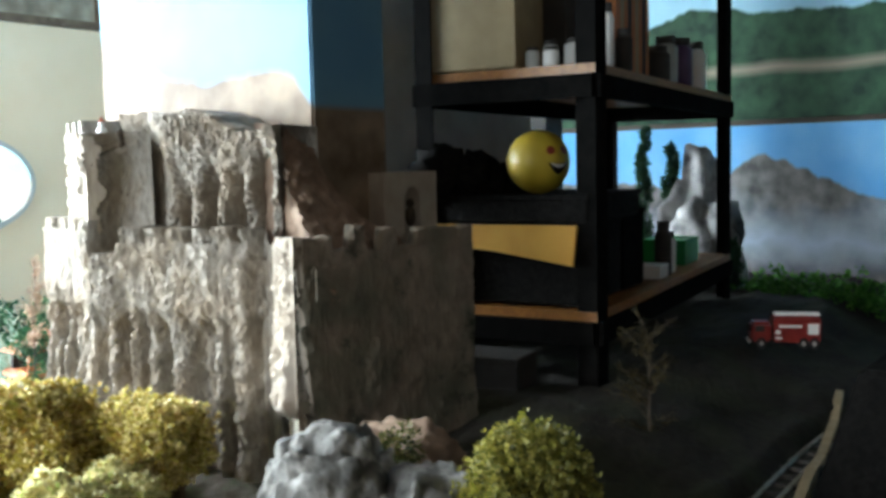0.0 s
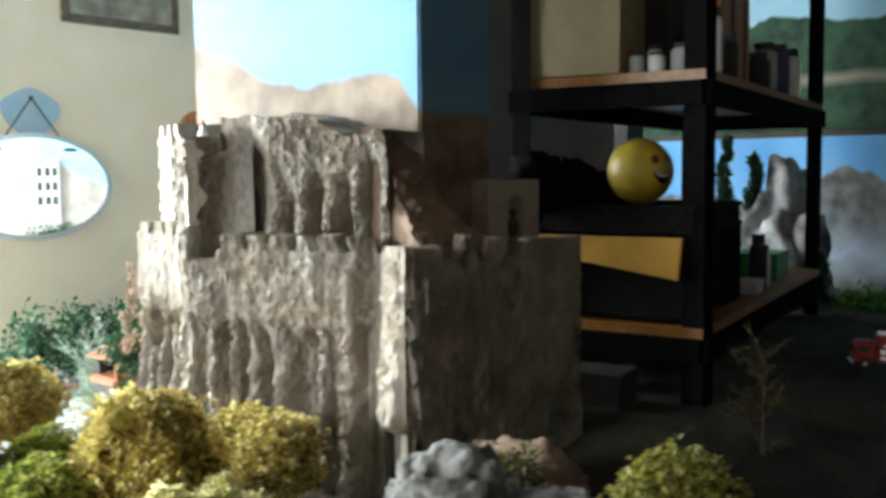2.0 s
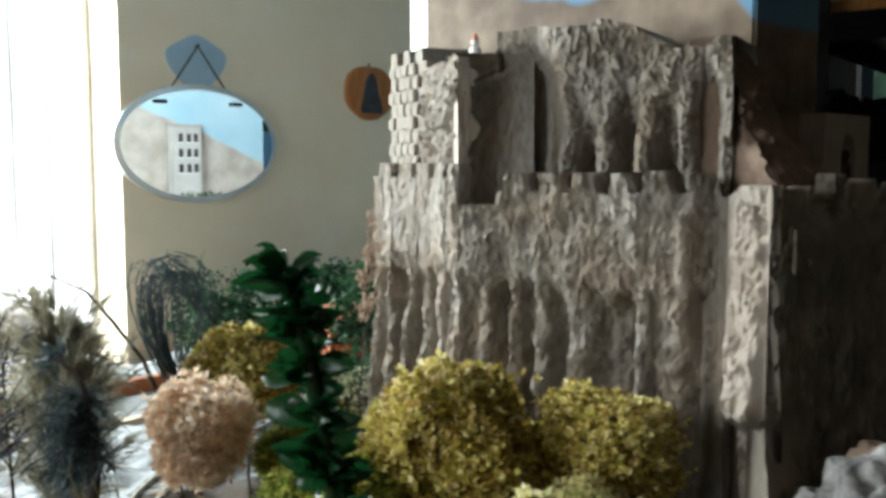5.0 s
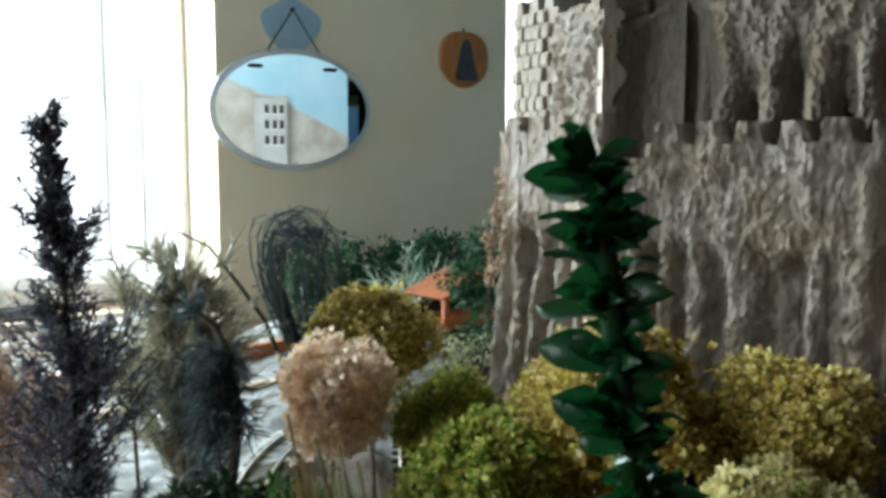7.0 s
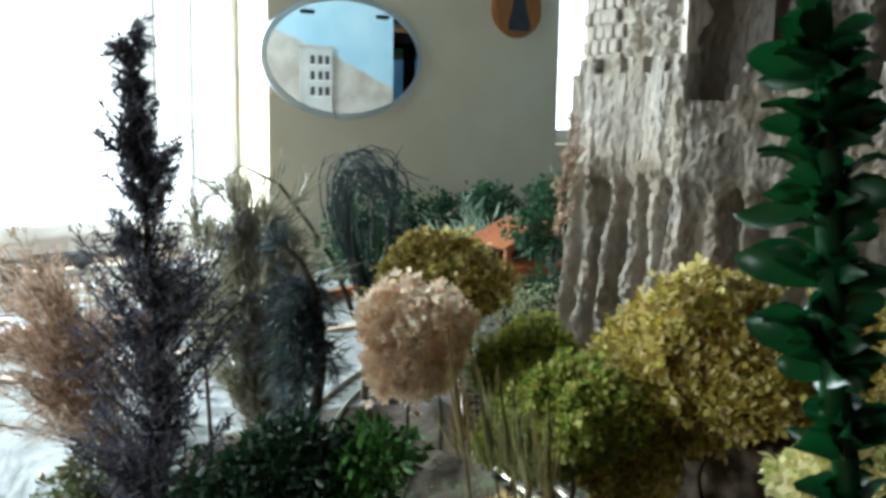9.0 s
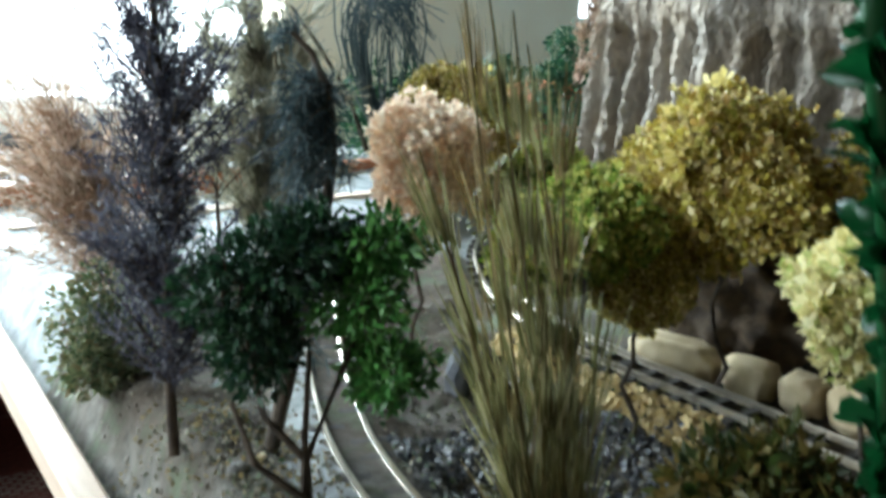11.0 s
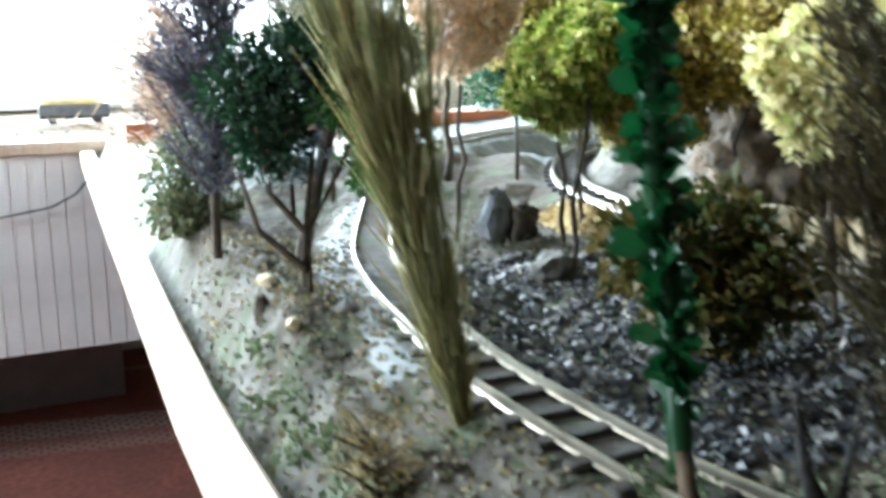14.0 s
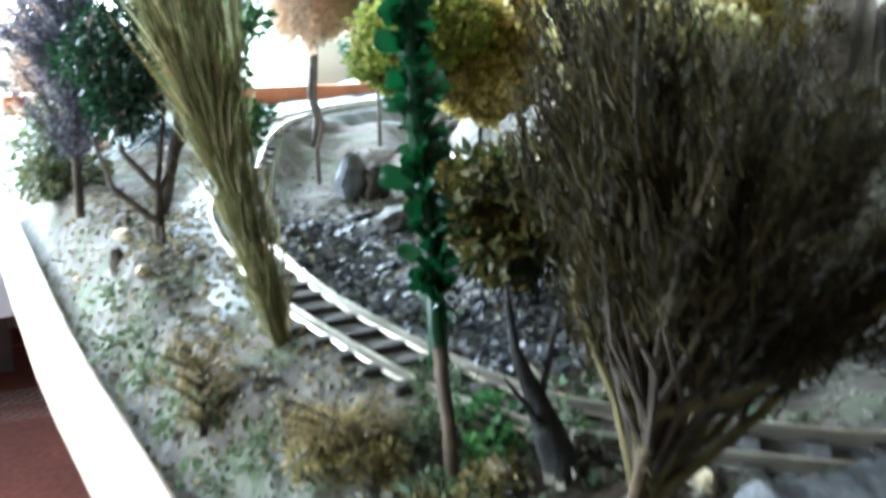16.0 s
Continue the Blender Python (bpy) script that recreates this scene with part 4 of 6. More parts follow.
def plume(name, base, path, material, label, seed, sets, needle=0.012, thin=0.0008, per=40, radius=0.005, out=0.7, fluff=0.003, bark=None, side=None):
    """A dried sprig: a stem with sets (from, to, how many, shortest, longest, lean, droop) of feathered shoots."""
    rng = np.random.default_rng(seed)
    root = thing(name, base, label, "model tree")
    pts = [Vector(q) - Vector(base) for q in path]
    mesh_ob("trunk", *stem(pts, radius, radius * 0.25), bark or M_BARK, root, "", True)
    shoots, P, D = [], [], []
    for u0, u1, n, l0, l1, lean, droop in sets:
        for _ in range(n):
            u = rng.uniform(u0, u1) * (len(pts) - 1)
            i = min(len(pts) - 2, int(u))
            a = pts[i].lerp(pts[i + 1], u - i)
            az = rng.uniform(0, 6.283) if side is None else rng.normal(side, 0.9)
            d = Vector((math.cos(az) * lean, math.sin(az) * lean, rng.uniform(0.6, 1.2))).normalized()
            L = rng.uniform(l0, l1)
            sway = Vector(rng.normal(size=3)) * 0.12
            q = [a + d * (L * v) + sway * (L * v * v) - Vector((0, 0, droop * L * v * v)) for v in (0, 0.25, 0.5, 0.75, 1.0)]
            shoots.append(stem(q, 0.0011, 0.0004, 4))
            for v in rng.uniform(0.05, 1.0, per) * 4:
                k = min(3, int(v))
                P.append(q[k].lerp(q[k + 1], v - k) + Vector(rng.normal(size=3)) * fluff)
                D.append((q[k + 1] - q[k]).normalized() * out + Vector(rng.normal(size=3)) * 0.5)
    mesh_ob("branching", *join(*shoots), bark or M_BARK, root)
    V, F = strands(rng, np.array(P), np.array(D), needle, thin, 0.2, 2, 0.1)
    mesh_ob("needles", V, F, material, root)
    return root


def arching(name, base, crown, rad, material, label, seed, count=90, thin=0.0011):
    """A bare fern tree: fronds that rise on one side and bend over to the other, making an airy dome."""
    rng = np.random.default_rng(seed)
    root = thing(name, base, label, "model tree")
    c = Vector(crown) - Vector(base)
    s0 = c - Vector((0, 0, rad * 1.5))
    mesh_ob("trunk", *stem(wobble(rng, (0, 0, -0.004), s0, 5, 0.004), 0.0045, 0.003), M_BARK, root)
    limbs, P, D = [], [], []
    for k in range(count):
        a = rng.normal(-0.6, 0.8) if k % 4 else rng.uniform(0, 6.28)
        r = rad * rng.uniform(0.55, 1.0)
        o = Vector((math.cos(a), math.sin(a) * 0.8, 0)) * r
        side = Vector((-math.sin(a), math.cos(a), 0)) * rad * rng.normal() * 0.45
        h = rng.uniform(0.55, 1.2)
        b = [s0 + Vector(rng.normal(size=3)) * 0.006, c - o * 1.25 + side + Vector((0, 0, -0.2 * rad)), c - o * 0.6 + side + Vector((0, 0, 1.55 * rad * h)), c + o * rng.uniform(0.6, 1.05) + side * 0.5 + Vector((0, 0, rad * rng.uniform(-0.9, 0.35)))]
        q = [b[0] * (1 - v) ** 3 + b[1] * 3 * v * (1 - v) ** 2 + b[2] * 3 * v * v * (1 - v) + b[3] * v ** 3 for v in (0, 0.12, 0.25, 0.37, 0.5, 0.62, 0.75, 0.87, 1.0)]
        limbs.append(tube(q, [thin * (1.5 - v * 0.12) for v in range(9)], 4))
        for v in rng.uniform(4.5, 8.0, 7):
            j = min(7, int(v))
            P.append(q[j].lerp(q[j + 1], v - j))
            D.append((q[j + 1] - q[j]).normalized() + Vector(rng.normal(size=3)) * 0.5 - Vector((0, 0, 0.4)))
    V, F = join(*limbs)
    mesh_ob("fronds", V, F, material, root)
    bow = [Vector(q) - Vector(base) for q in ((0.422, 0.818, 0.345), (0.44, 0.81, 0.358), (0.476, 0.80, 0.338), (0.505, 0.797, 0.30), (0.54, 0.796, 0.25), (0.565, 0.798, 0.19))]
    mesh_ob("drooping_branch", *tube(bow, [0.0007, 0.0012, 0.0018, 0.0022, 0.0025, 0.003], 6), M_BARK, root)
    V, F = strands(rng, np.array(P), np.array(D), 0.02, 0.0007, 0.2, 2, 0.2)
    mesh_ob("needles", V, F, material, root)
    return root


# hydrangea heads on stems
hydrangea(floor_at(0.505, 0.404), (0.535, 0.43, 0.185), 0.047, L_GREENY, "green-yellow dried hydrangea head on a thin stem", 1, 800)
hydrangea(floor_at(0.585, 0.411), (0.59, 0.42, 0.13), 0.04, L_YELLOW, "yellow-brown dried hydrangea head on a thin stem", 2)
hydrangea(floor_at(0.71, 0.43), (0.66, 0.40, 0.21), 0.078, L_YELLOW, "large yellow-green dried hydrangea head on a thin stem", 3, 1700, 0.0085)
hydrangea(floor_at(0.52, 0.64), (0.50, 0.60, 0.218), 0.052, L_PINK, "pale pink dried hydrangea head", 4, 780, 0.0065, 0.95)
hydrangea(floor_at(0.66, 0.76), (0.65, 0.75, 0.225), 0.066, L_YELLOW, "olive yellow dried hydrangea head", 5, 1300)
hydrangea(floor_at(0.62, 0.56), (0.60, 0.55, 0.185), 0.046, L_GREENY, "small green dried hydrangea head", 6)
hydrangea(floor_at(0.56, 0.50), (0.535, 0.48, 0.155), 0.045, L_GREENY, "leafy green dried hydrangea head", 16)
hydrangea(floor_at(0.60, 0.22), (0.575, 0.215, 0.175), 0.05, L_CREAM, "cream and green dried hydrangea head", 7, 900, 0.009)
hydrangea(floor_at(0.77, 0.27), (0.755, 0.285, 0.205), 0.066, L_YELLOW, "yellow dried hydrangea head below the castle wall", 8, 1300)
hydrangea(floor_at(0.70, 0.22), (0.66, 0.235, 0.165), 0.05, L_CREAM, "cream-green dried hydrangea head below the castle", 18, 900)
hydrangea(floor_at(0.85, -0.2), (0.855, -0.235, 0.215), 0.07, L_SHADEHEAD, "yellow-green dried hydrangea head beside rocks", 9, 1100)

bush("green_sprig", floor_at(0.93, 0.02), [(0.925, 0.02, 0.16, 0.03), (0.93, 0.015, 0.20, 0.026), (0.92, 0.0, 0.11, 0.04)], L_OLIVE, "dark olive sprig between the rocks below the castle", 35, 1500, 0.009, [((0.93, 0.02, 0.03), (0.928, 0.018, 0.12), (0.93, 0.015, 0.2))])

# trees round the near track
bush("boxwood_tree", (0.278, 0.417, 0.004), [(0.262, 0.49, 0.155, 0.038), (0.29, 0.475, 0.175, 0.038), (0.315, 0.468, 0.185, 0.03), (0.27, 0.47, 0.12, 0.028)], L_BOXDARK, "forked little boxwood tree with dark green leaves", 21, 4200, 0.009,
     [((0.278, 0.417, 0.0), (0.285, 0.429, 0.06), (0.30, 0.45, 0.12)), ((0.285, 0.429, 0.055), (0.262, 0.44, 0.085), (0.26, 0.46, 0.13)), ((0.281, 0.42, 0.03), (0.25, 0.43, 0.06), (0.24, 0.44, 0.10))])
bush("boxwood_tree", floor_at(0.281, 0.414), [(0.335, 0.445, 0.15, 0.034), (0.352, 0.44, 0.185, 0.03), (0.345, 0.425, 0.105, 0.026)], L_LITBOX, "boxwood sprig in a lit bright green leaning over the track", 32, 3000, 0.009,
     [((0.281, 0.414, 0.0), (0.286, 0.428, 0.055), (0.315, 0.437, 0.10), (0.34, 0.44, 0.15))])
bush("green_bush", floor_at(0.272, 0.78), [(0.264, 0.79, 0.04, 0.045), (0.287, 0.765, 0.02, 0.035), (0.277, 0.795, 0.07, 0.035), (0.255, 0.76, 0.015, 0.03)], L_GREYBOX, "low grey-green bush beside the edge board", 22, 3800, 0.0085)
bush("olive_bush", floor_at(0.49, 0.22), [(0.45, 0.225, 0.068, 0.034), (0.485, 0.215, 0.075, 0.034), (0.50, 0.20, 0.05, 0.036), (0.46, 0.2, 0.04, 0.03)], L_OLIVEBUSH, "olive green bush with curled brown leaves on the rubble", 23, 3600, 0.0125)
plume("heather_tree", (0.25, 0.564, 0.015), [(0.25, 0.564, 0.01), (0.253, 0.58, 0.08), (0.256, 0.59, 0.16), (0.262, 0.598, 0.25), (0.26, 0.602, 0.33), (0.255, 0.603, 0.40), (0.251, 0.604, 0.465)], L_PURPLE, "dark purple heather sprig used as a tree", 24,
      [(0.74, 1.0, 40, 0.010, 0.022, 0.7, 0), (0.5, 0.78, 40, 0.025, 0.055, 0.7, 0), (0.12, 0.55, 130, 0.05, 0.10, 0.75, 0)], 0.012, 0.0009, 60, 0.0045, 0.7, 0.003)
plume("drooping_tree", floor_at(0.312, 0.535), [(0.312, 0.535, 0.0), (0.33, 0.53, 0.08), (0.35, 0.526, 0.16), (0.36, 0.524, 0.23), (0.357, 0.524, 0.28), (0.346, 0.53, 0.308), (0.335, 0.54, 0.322)], L_BLUE, "blue-grey needle sprig with a bent dark stem", 25,
      [(0.15, 0.6, 46, 0.03, 0.06, 1.3, 0.7), (0.45, 0.72, 34, 0.025, 0.05, 1.0, 0.9), (0.8, 1.0, 3, 0.02, 0.04, 0.8, 0.6)], 0.022, 0.0007, 34, 0.0065, 0.8, 0.003, None, 2.6)
plume("pale_grass_tree", floor_at(0.425, 0.76), [(0.425, 0.76, 0.0), (0.422, 0.755, 0.09), (0.424, 0.755, 0.17), (0.427, 0.76, 0.28)], L_PALEGRASS, "pale feathery dried grass used as a tree", 26,
      [(0.3, 0.75, 70, 0.09, 0.18, 0.3, 0.3), (0.6, 1.0, 50, 0.06, 0.13, 0.3, 0.35)], 0.03, 0.0013, 60, 0.0025, 1.7, 0.004, M_TWIG)
plume("thin_tree", floor_at(0.372, 0.74), [(0.372, 0.74, 0.0), (0.368, 0.742, 0.12), (0.364, 0.745, 0.24), (0.362, 0.748, 0.335)], L_PALEGRASS, "thin straight dried stem with short side twigs", 126,
      [(0.45, 1.0, 26, 0.025, 0.06, 0.45, 0.1)], 0.02, 0.0009, 24, 0.0026, 0.9, 0.003, M_BARK)
arching("fern_tree", floor_at(0.585, 0.80), (0.590, 0.80, 0.318), 0.074, L_BLUE, "dark bare fern tree with arching fronds", 27, 54, 0.0008)
plume("rusty_shrub", floor_at(0.375, 1.0), [(0.375, 1.0, -0.01), (0.365, 1.0, 0.04), (0.352, 1.0, 0.09), (0.342, 1.0, 0.13)], L_RUST, "rust-brown dried twig shrub fanning over the edge board", 28,
      [(0.0, 0.7, 90, 0.09, 0.23, 0.95, 0.0), (0.3, 1.0, 66, 0.08, 0.19, 0.45, 0.0)], 0.022, 0.0011, 56, 0.003, 0.8, 0.005, M_TWIG, 3.3)
plume("rusty_tuft", floor_at(0.85, 0.80), [(0.85, 0.80, 0.05), (0.865, 0.785, 0.2), (0.868, 0.77, 0.40)], L_RUST, "rusty brown dried sprig beside the castle", 33, [(0.62, 1.0, 20, 0.015, 0.04, 0.4, 0.0)], 0.011, 0.0013, 24, 0.002)
plume("pale_tuft", floor_at(1.0, 1.12), [(1.0, 1.12, 0.0), (1.005, 1.115, 0.07), (1.01, 1.11, 0.12)], L_PALETUFT, "pale green dried tuft beside the orange house", 29, [(0.2, 1.0, 44, 0.10, 0.22, 0.24, 0.25)], 0.035, 0.0019, 26, 0.003, 1.2, 0.003, M_TWIG)
bush("dark_green_tree", floor_at(0.95, 0.89), [(0.945, 0.875, 0.30, 0.035), (0.94, 0.865, 0.24, 0.05), (0.945, 0.85, 0.18, 0.05), (0.915, 0.89, 0.25, 0.03)], L_HEDGE, "dark green leafy tree against the castle", 34, 2200, 0.010, [((0.95, 0.89, 0.03), (0.945, 0.87, 0.25))])
grass_clump((0.287, 0.170, -0.012), (0.263, 0.168, 0.08), [(0.171, 0.155, 0.30), (0.184, 0.155, 0.355), (0.195, 0.155, 0.345), (0.205, 0.155, 0.34), (0.216, 0.16, 0.33), (0.229, 0.155, 0.325), (0.2, 0.15, 0.27), (0.188, 0.15, 0.245), (0.222, 0.152, 0.25)], L_GRASS, "tall olive dried grass clump with feathery plumes beside the track", 30)
sedum([(0.303, 0.030, 0.036), (0.307, 0.042, 0.07), (0.313, 0.066, 0.13), (0.308, 0.07, 0.2), (0.29, 0.07, 0.27), (0.262, 0.07, 0.34), (0.25, 0.07, 0.40), (0.236, 0.066, 0.442)], "tall glossy green leafy stalk", 31)


# the large dark fan-shaped shrub near the layout's corner
def fan_shrub():
    rng = np.random.default_rng(41)
    base = (0.309, -0.098, -0.014)
    root = thing("fan_shrub", base, "large dark brown-green dried shrub fanning out from one stem", "model tree")
    P, D = [], []
    for k in range(66):
        a = rng.uniform(-0.06, 1.12) if k % 6 else rng.uniform(0.85, 1.15)
        lean = rng.uniform(-0.1, 0.62 - 0.25 * a)
        if k % 3 == 1:
            a, lean = rng.uniform(0.06, 0.45), rng.uniform(0.25, 0.6)
        d = Vector((math.sin(a), lean, math.cos(a))).normalized()
        L = rng.uniform(0.15, 0.25) + 0.05 * a
        q = wobble(rng, (0.004, 0.002, rng.uniform(0.03, 0.075)), d * L, 5, 0.005)
        mesh_ob("branch", *stem(q, 0.0026 if k % 4 == 0 else 0.0014, 0.0006, 6), M_OLIVETWIG if k % 4 == 0 else M_BARK, root)
        for _ in range(390):
            u = rng.uniform(0.22, 1.0) ** 0.75
            i = min(4, int(u * 5))
            P.append(q[i].lerp(q[i + 1], u * 5 - i) + Vector(rng.normal(size=3)) * 0.005)
            D.append(d * 1.3 + Vector(rng.normal(size=3)) * 0.5)
    mesh_ob("trunk", *stem([(-0.003, 0, -0.012), (0.001, 0.001, 0.008), (-0.001, 0.002, 0.03), (0.004, 0.004, 0.05), (0.007, 0.004, 0.075)], 0.0044, 0.0026, 8), M_STEM, root, "brown woody stem", True)
    V, F = strands(rng, np.array(P), np.array(D), 0.014, 0.0006, 0.3, 2, 0.1)
    mesh_ob("foliage", V, F, L_DARKFAN, root)
    h = thing("bark_tree", (0.326, -0.044, -0.014), "twisted black bark trunk with bare twigs", "model tree")
    mesh_ob("trunk", *tube([(0.0, 0, -0.008), (-0.004, 0.003, 0.01), (-0.006, 0.006, 0.03), (-0.012, 0.012, 0.05), (-0.02, 0.02, 0.075), (-0.022, 0.024, 0.10)], [0.0035, 0.006, 0.0085, 0.0055, 0.0022, 0.001], 8), M_BLACKBARK, h, "", True)
    for q in (((-0.012, 0.012, 0.05), (-0.004, 0.016, 0.075), (0.004, 0.018, 0.095)), ((-0.008, 0.008, 0.035), (-0.022, 0.008, 0.055), (-0.032, 0.01, 0.068))):
        mesh_ob("twig", *stem(q, 0.002, 0.0007, 5), M_BLACKBARK, h)


fan_shrub()


# ---- things on the cream wall ----
M_MIRROR = bpy.data.materials.new("mirror_silver")
M_MIRROR.use_nodes = True
mb = M_MIRROR.node_tree.nodes["Principled BSDF"]
mb.inputs["Base Color"].default_value, mb.inputs["Metallic"].default_value, mb.inputs["Roughness"].default_value = (0.9, 0.95, 0.95, 1), 1.0, 0.01
M_MIRRORRIM = mat("bevelled_glass_rim", (0.74, 0.8, 0.8), (0.84, 0.88, 0.88), 20, 0.2, 0.05, metal=0.2)
M_CHAIN = mat("dark_hanging_chain", (0.03, 0.03, 0.03), (0.06, 0.055, 0.05), 60, 0.5, 0.1, metal=0.6)
M_BLUEPATCH = mat("pale_blue_paint", (0.36, 0.54, 0.66), (0.46, 0.61, 0.7), 14, 0.85, 0.1)
M_PLAQUE = mat("orange_varnished_wood", (0.38, 0.13, 0.03), (0.5, 0.2, 0.06), 20, 0.4, 0.1, stretch=(5, 1, 1))
M_PICFRAME = mat("dark_picture_frame", (0.10, 0.07, 0.045), (0.2, 0.15, 0.1), 30, 0.5, 0.2)
M_CARVE = mat("dark_carved_slate", (0.035, 0.036, 0.045), (0.075, 0.075, 0.085), 40, 0.6, 0.3)
M_PICPAPER = mat("faded_print", (0.32, 0.29, 0.22), (0.5, 0.46, 0.37), 25, 0.8, 0.05, 3, stain=(0.16, 0.15, 0.12), amount=0.8)


def ellipse(cx, cz, rx, rz, y, n=64):
    return [(cx + rx * math.cos(2 * math.pi * k / n), y, cz + rz * math.sin(2 * math.pi * k / n)) for k in range(n)]


def mirror():
    r = thing("oval_mirror", (1.311, 1.99, 0.530), "oval glass-rimmed mirror hanging by a chain on the cream wall", "mirror")
    n = 64
    V = ellipse(0, 0, 0.220, 0.136, -0.006) + ellipse(0, 0, 0.238, 0.154, -0.002) + ellipse(0, 0, 0.238, 0.154, 0.008)
    F = [(k, n + k, n + (k + 1) % n, (k + 1) % n) for k in range(n)] + [(n + k, 2 * n + k, 2 * n + (k + 1) % n, n + (k + 1) % n) for k in range(n)]
    mesh_ob("rim", V, F + [tuple(range(2 * n, 3 * n))], M_MIRRORRIM, r)
    mesh_ob("glass", ellipse(0, 0, 0.222, 0.138, -0.0062), [tuple(reversed(range(n)))], M_MIRROR, r)
    for x in (-0.112, 0.108):
        mesh_ob("clip", *turned(box(-0.017, 0.017, -0.006, 0.006, -0.0045, 0.0045, 0.002), Matrix.Translation((x, -0.009, 0.105))), M_CHAIN, r)
    for x in (-0.075, 0.075):
        links = []
        for k in range(14):
            u = (k + 0.5) / 14
            p = Vector((x * (1 - u), -0.004, 0.147 + (0.25 - 0.147) * u))
            d = Vector((-x, 0, 0.103)).normalized()
            links.append(tube([p - d * 0.0052, p + d * 0.0052], [0.0022, 0.0022], 6))
        mesh_ob("chain", *join(*links), M_CHAIN, r)
    mesh_ob("nail", *tube([(0, 0.009, 0.25), (0, -0.008, 0.252)], [0.003, 0.004], 8), M_CHAIN, r)


mirror()
pv = [(math.cos(a) * 0.085 * (1 + 0.1 * math.sin(3 * a)), 0, math.sin(a) * 0.065 * (1 + 0.08 * math.cos(4 * a))) for a in [2 * math.pi * k / 40 for k in range(40)]]
tagged(mesh_ob("wall_paint_patch", [(x, y, z) for y in (0, 0.002) for x, _, z in pv], [tuple(reversed(range(40)))] + [(k, (k + 1) % 40, 40 + (k + 1) % 40, 40 + k) for k in range(40)], M_BLUEPATCH), "pale blue painted patch on the cream wall", "paint patch", kind="structure").location = (1.313, 1.997, 0.74)


def plaque(at, w, h, label, inner):
    r = thing("wall_plaque", at, label, "wall plaque")
    n = 40
    ring = []
    for k in range(n):
        a = 2 * math.pi * k / n
        ww = w * (1.0 if math.sin(a) > 0 else 1 - 0.4 * math.sin(a) ** 2)
        ring.append((ww * abs(math.cos(a)) ** 0.75 * (1 if math.cos(a) > 0 else -1), h * abs(math.sin(a)) ** 0.8 * (1 if math.sin(a) > 0 else -1)))
    V = [(x, -0.012, z) for x, z in [(p[0] * 0.94, p[1] * 0.94) for p in ring]] + [(x, -0.008, z) for x, z in ring] + [(x, 0.0, z) for x, z in ring]
    F = [tuple(reversed(range(n)))] + [(m * n + k, m * n + (k + 1) % n, (m + 1) * n + (k + 1) % n, (m + 1) * n + k) for m in (0, 1) for k in range(n)]
    mesh_ob("board", V, F, M_PLAQUE, r)
    if inner:
        pts = [(-0.035, -0.06), (-0.04, -0.045), (-0.026, 0.0), (-0.022, 0.03), (-0.012, 0.052), (0.0, 0.06), (0.012, 0.052), (0.02, 0.03), (0.026, 0.0), (0.042, -0.045), (0.038, -0.06)]
        V = [(x, y, z) for y in (-0.018, -0.011) for x, z in pts]
        m = len(pts)
        mesh_ob("carving", V, [tuple(range(m)), tuple(reversed(range(m, 2 * m)))] + [(k, m + k, m + (k + 1) % m, (k + 1) % m) for k in range(m)], M_CARVE, r)
    mesh_ob("hook", *tube([(0, -0.003, h), (0, -0.003, h + 0.012)], [0.003, 0.002], 6), M_CHAIN, r)


plaque((1.892, 1.998, 0.688), 0.093, 0.08, "orange wooden plaque with a dark carved shape", True)
plaque((1.955, 1.998, 1.09), 0.05, 0.06, "small dark orange wooden plaque", False)


def picture():
    r = thing("framed_picture", (1.61, 1.998, 1.14), "small faded print in a dark frame", "picture")
    for b in ((-0.195, 0.195, -0.014, 0.0, -0.135, -0.11), (-0.195, 0.195, -0.014, 0.0, 0.11, 0.135), (-0.195, -0.172, -0.014, 0.0, -0.11, 0.11), (0.172, 0.195, -0.014, 0.0, -0.11, 0.11)):
        mesh_ob("frame", *box(*b, 0.003), M_PICFRAME, r)
    mesh_ob("print", *box(-0.172, 0.172, -0.006, -0.002, -0.11, 0.11), M_PICPAPER, r)


picture()

# ---- far end of the layout ----
def tuft_row(name, spots, material, label, seed, count, size, category="hedge"):
    rng = np.random.default_rng(seed)
    V, F, o = [], [], 0
    for x, y, z, r, q in spots:
        P, N = ball_points(rng, count, r, 0.35, 0.8, q, 0.2)
        v, f = leaves(rng, P + np.array((x, y, z)), N + rng.normal(size=N.shape) * 0.8, size, 0.6)
        V.append(v)
        F.append(f + o)
        o += len(v)
    root = thing(name, (0, 0, 0), label, category)
    mesh_ob("foliage", np.concatenate(V), np.concatenate(F), material, root)
    return root


rng0 = np.random.default_rng(77)
for k in range(7):
    x = 1.16 + k * 0.115
    tuft_row("dark_hedge", [(x + rng0.uniform(-0.02, 0.02), 1.72 + rng0.uniform(-0.05, 0.05), 0.06 + 0.05 * j, 0.075 - 0.008 * j, 1.0) for j in range(3)], L_HEDGE, "dark green foam hedge along the cream wall", 80 + k, 420, 0.016)
tuft_row("green_cone_tree", [(1.27, 1.40, 0.10 + 0.035 * j, 0.06 - 0.011 * j, 1.1) for j in range(5)], L_HEDGE, "small dark green cone tree", 91, 260, 0.013, "model tree")
tuft_row("moss_hedge", [(0.825 + 0.016 * k, 0.885 - 0.012 * k, 0.155 + 0.006 * (k % 2), 0.024, 0.9) for k in range(6)], L_PALEHEDGE, "pale moss hedge in front of the orange house", 92, 160, 0.006)
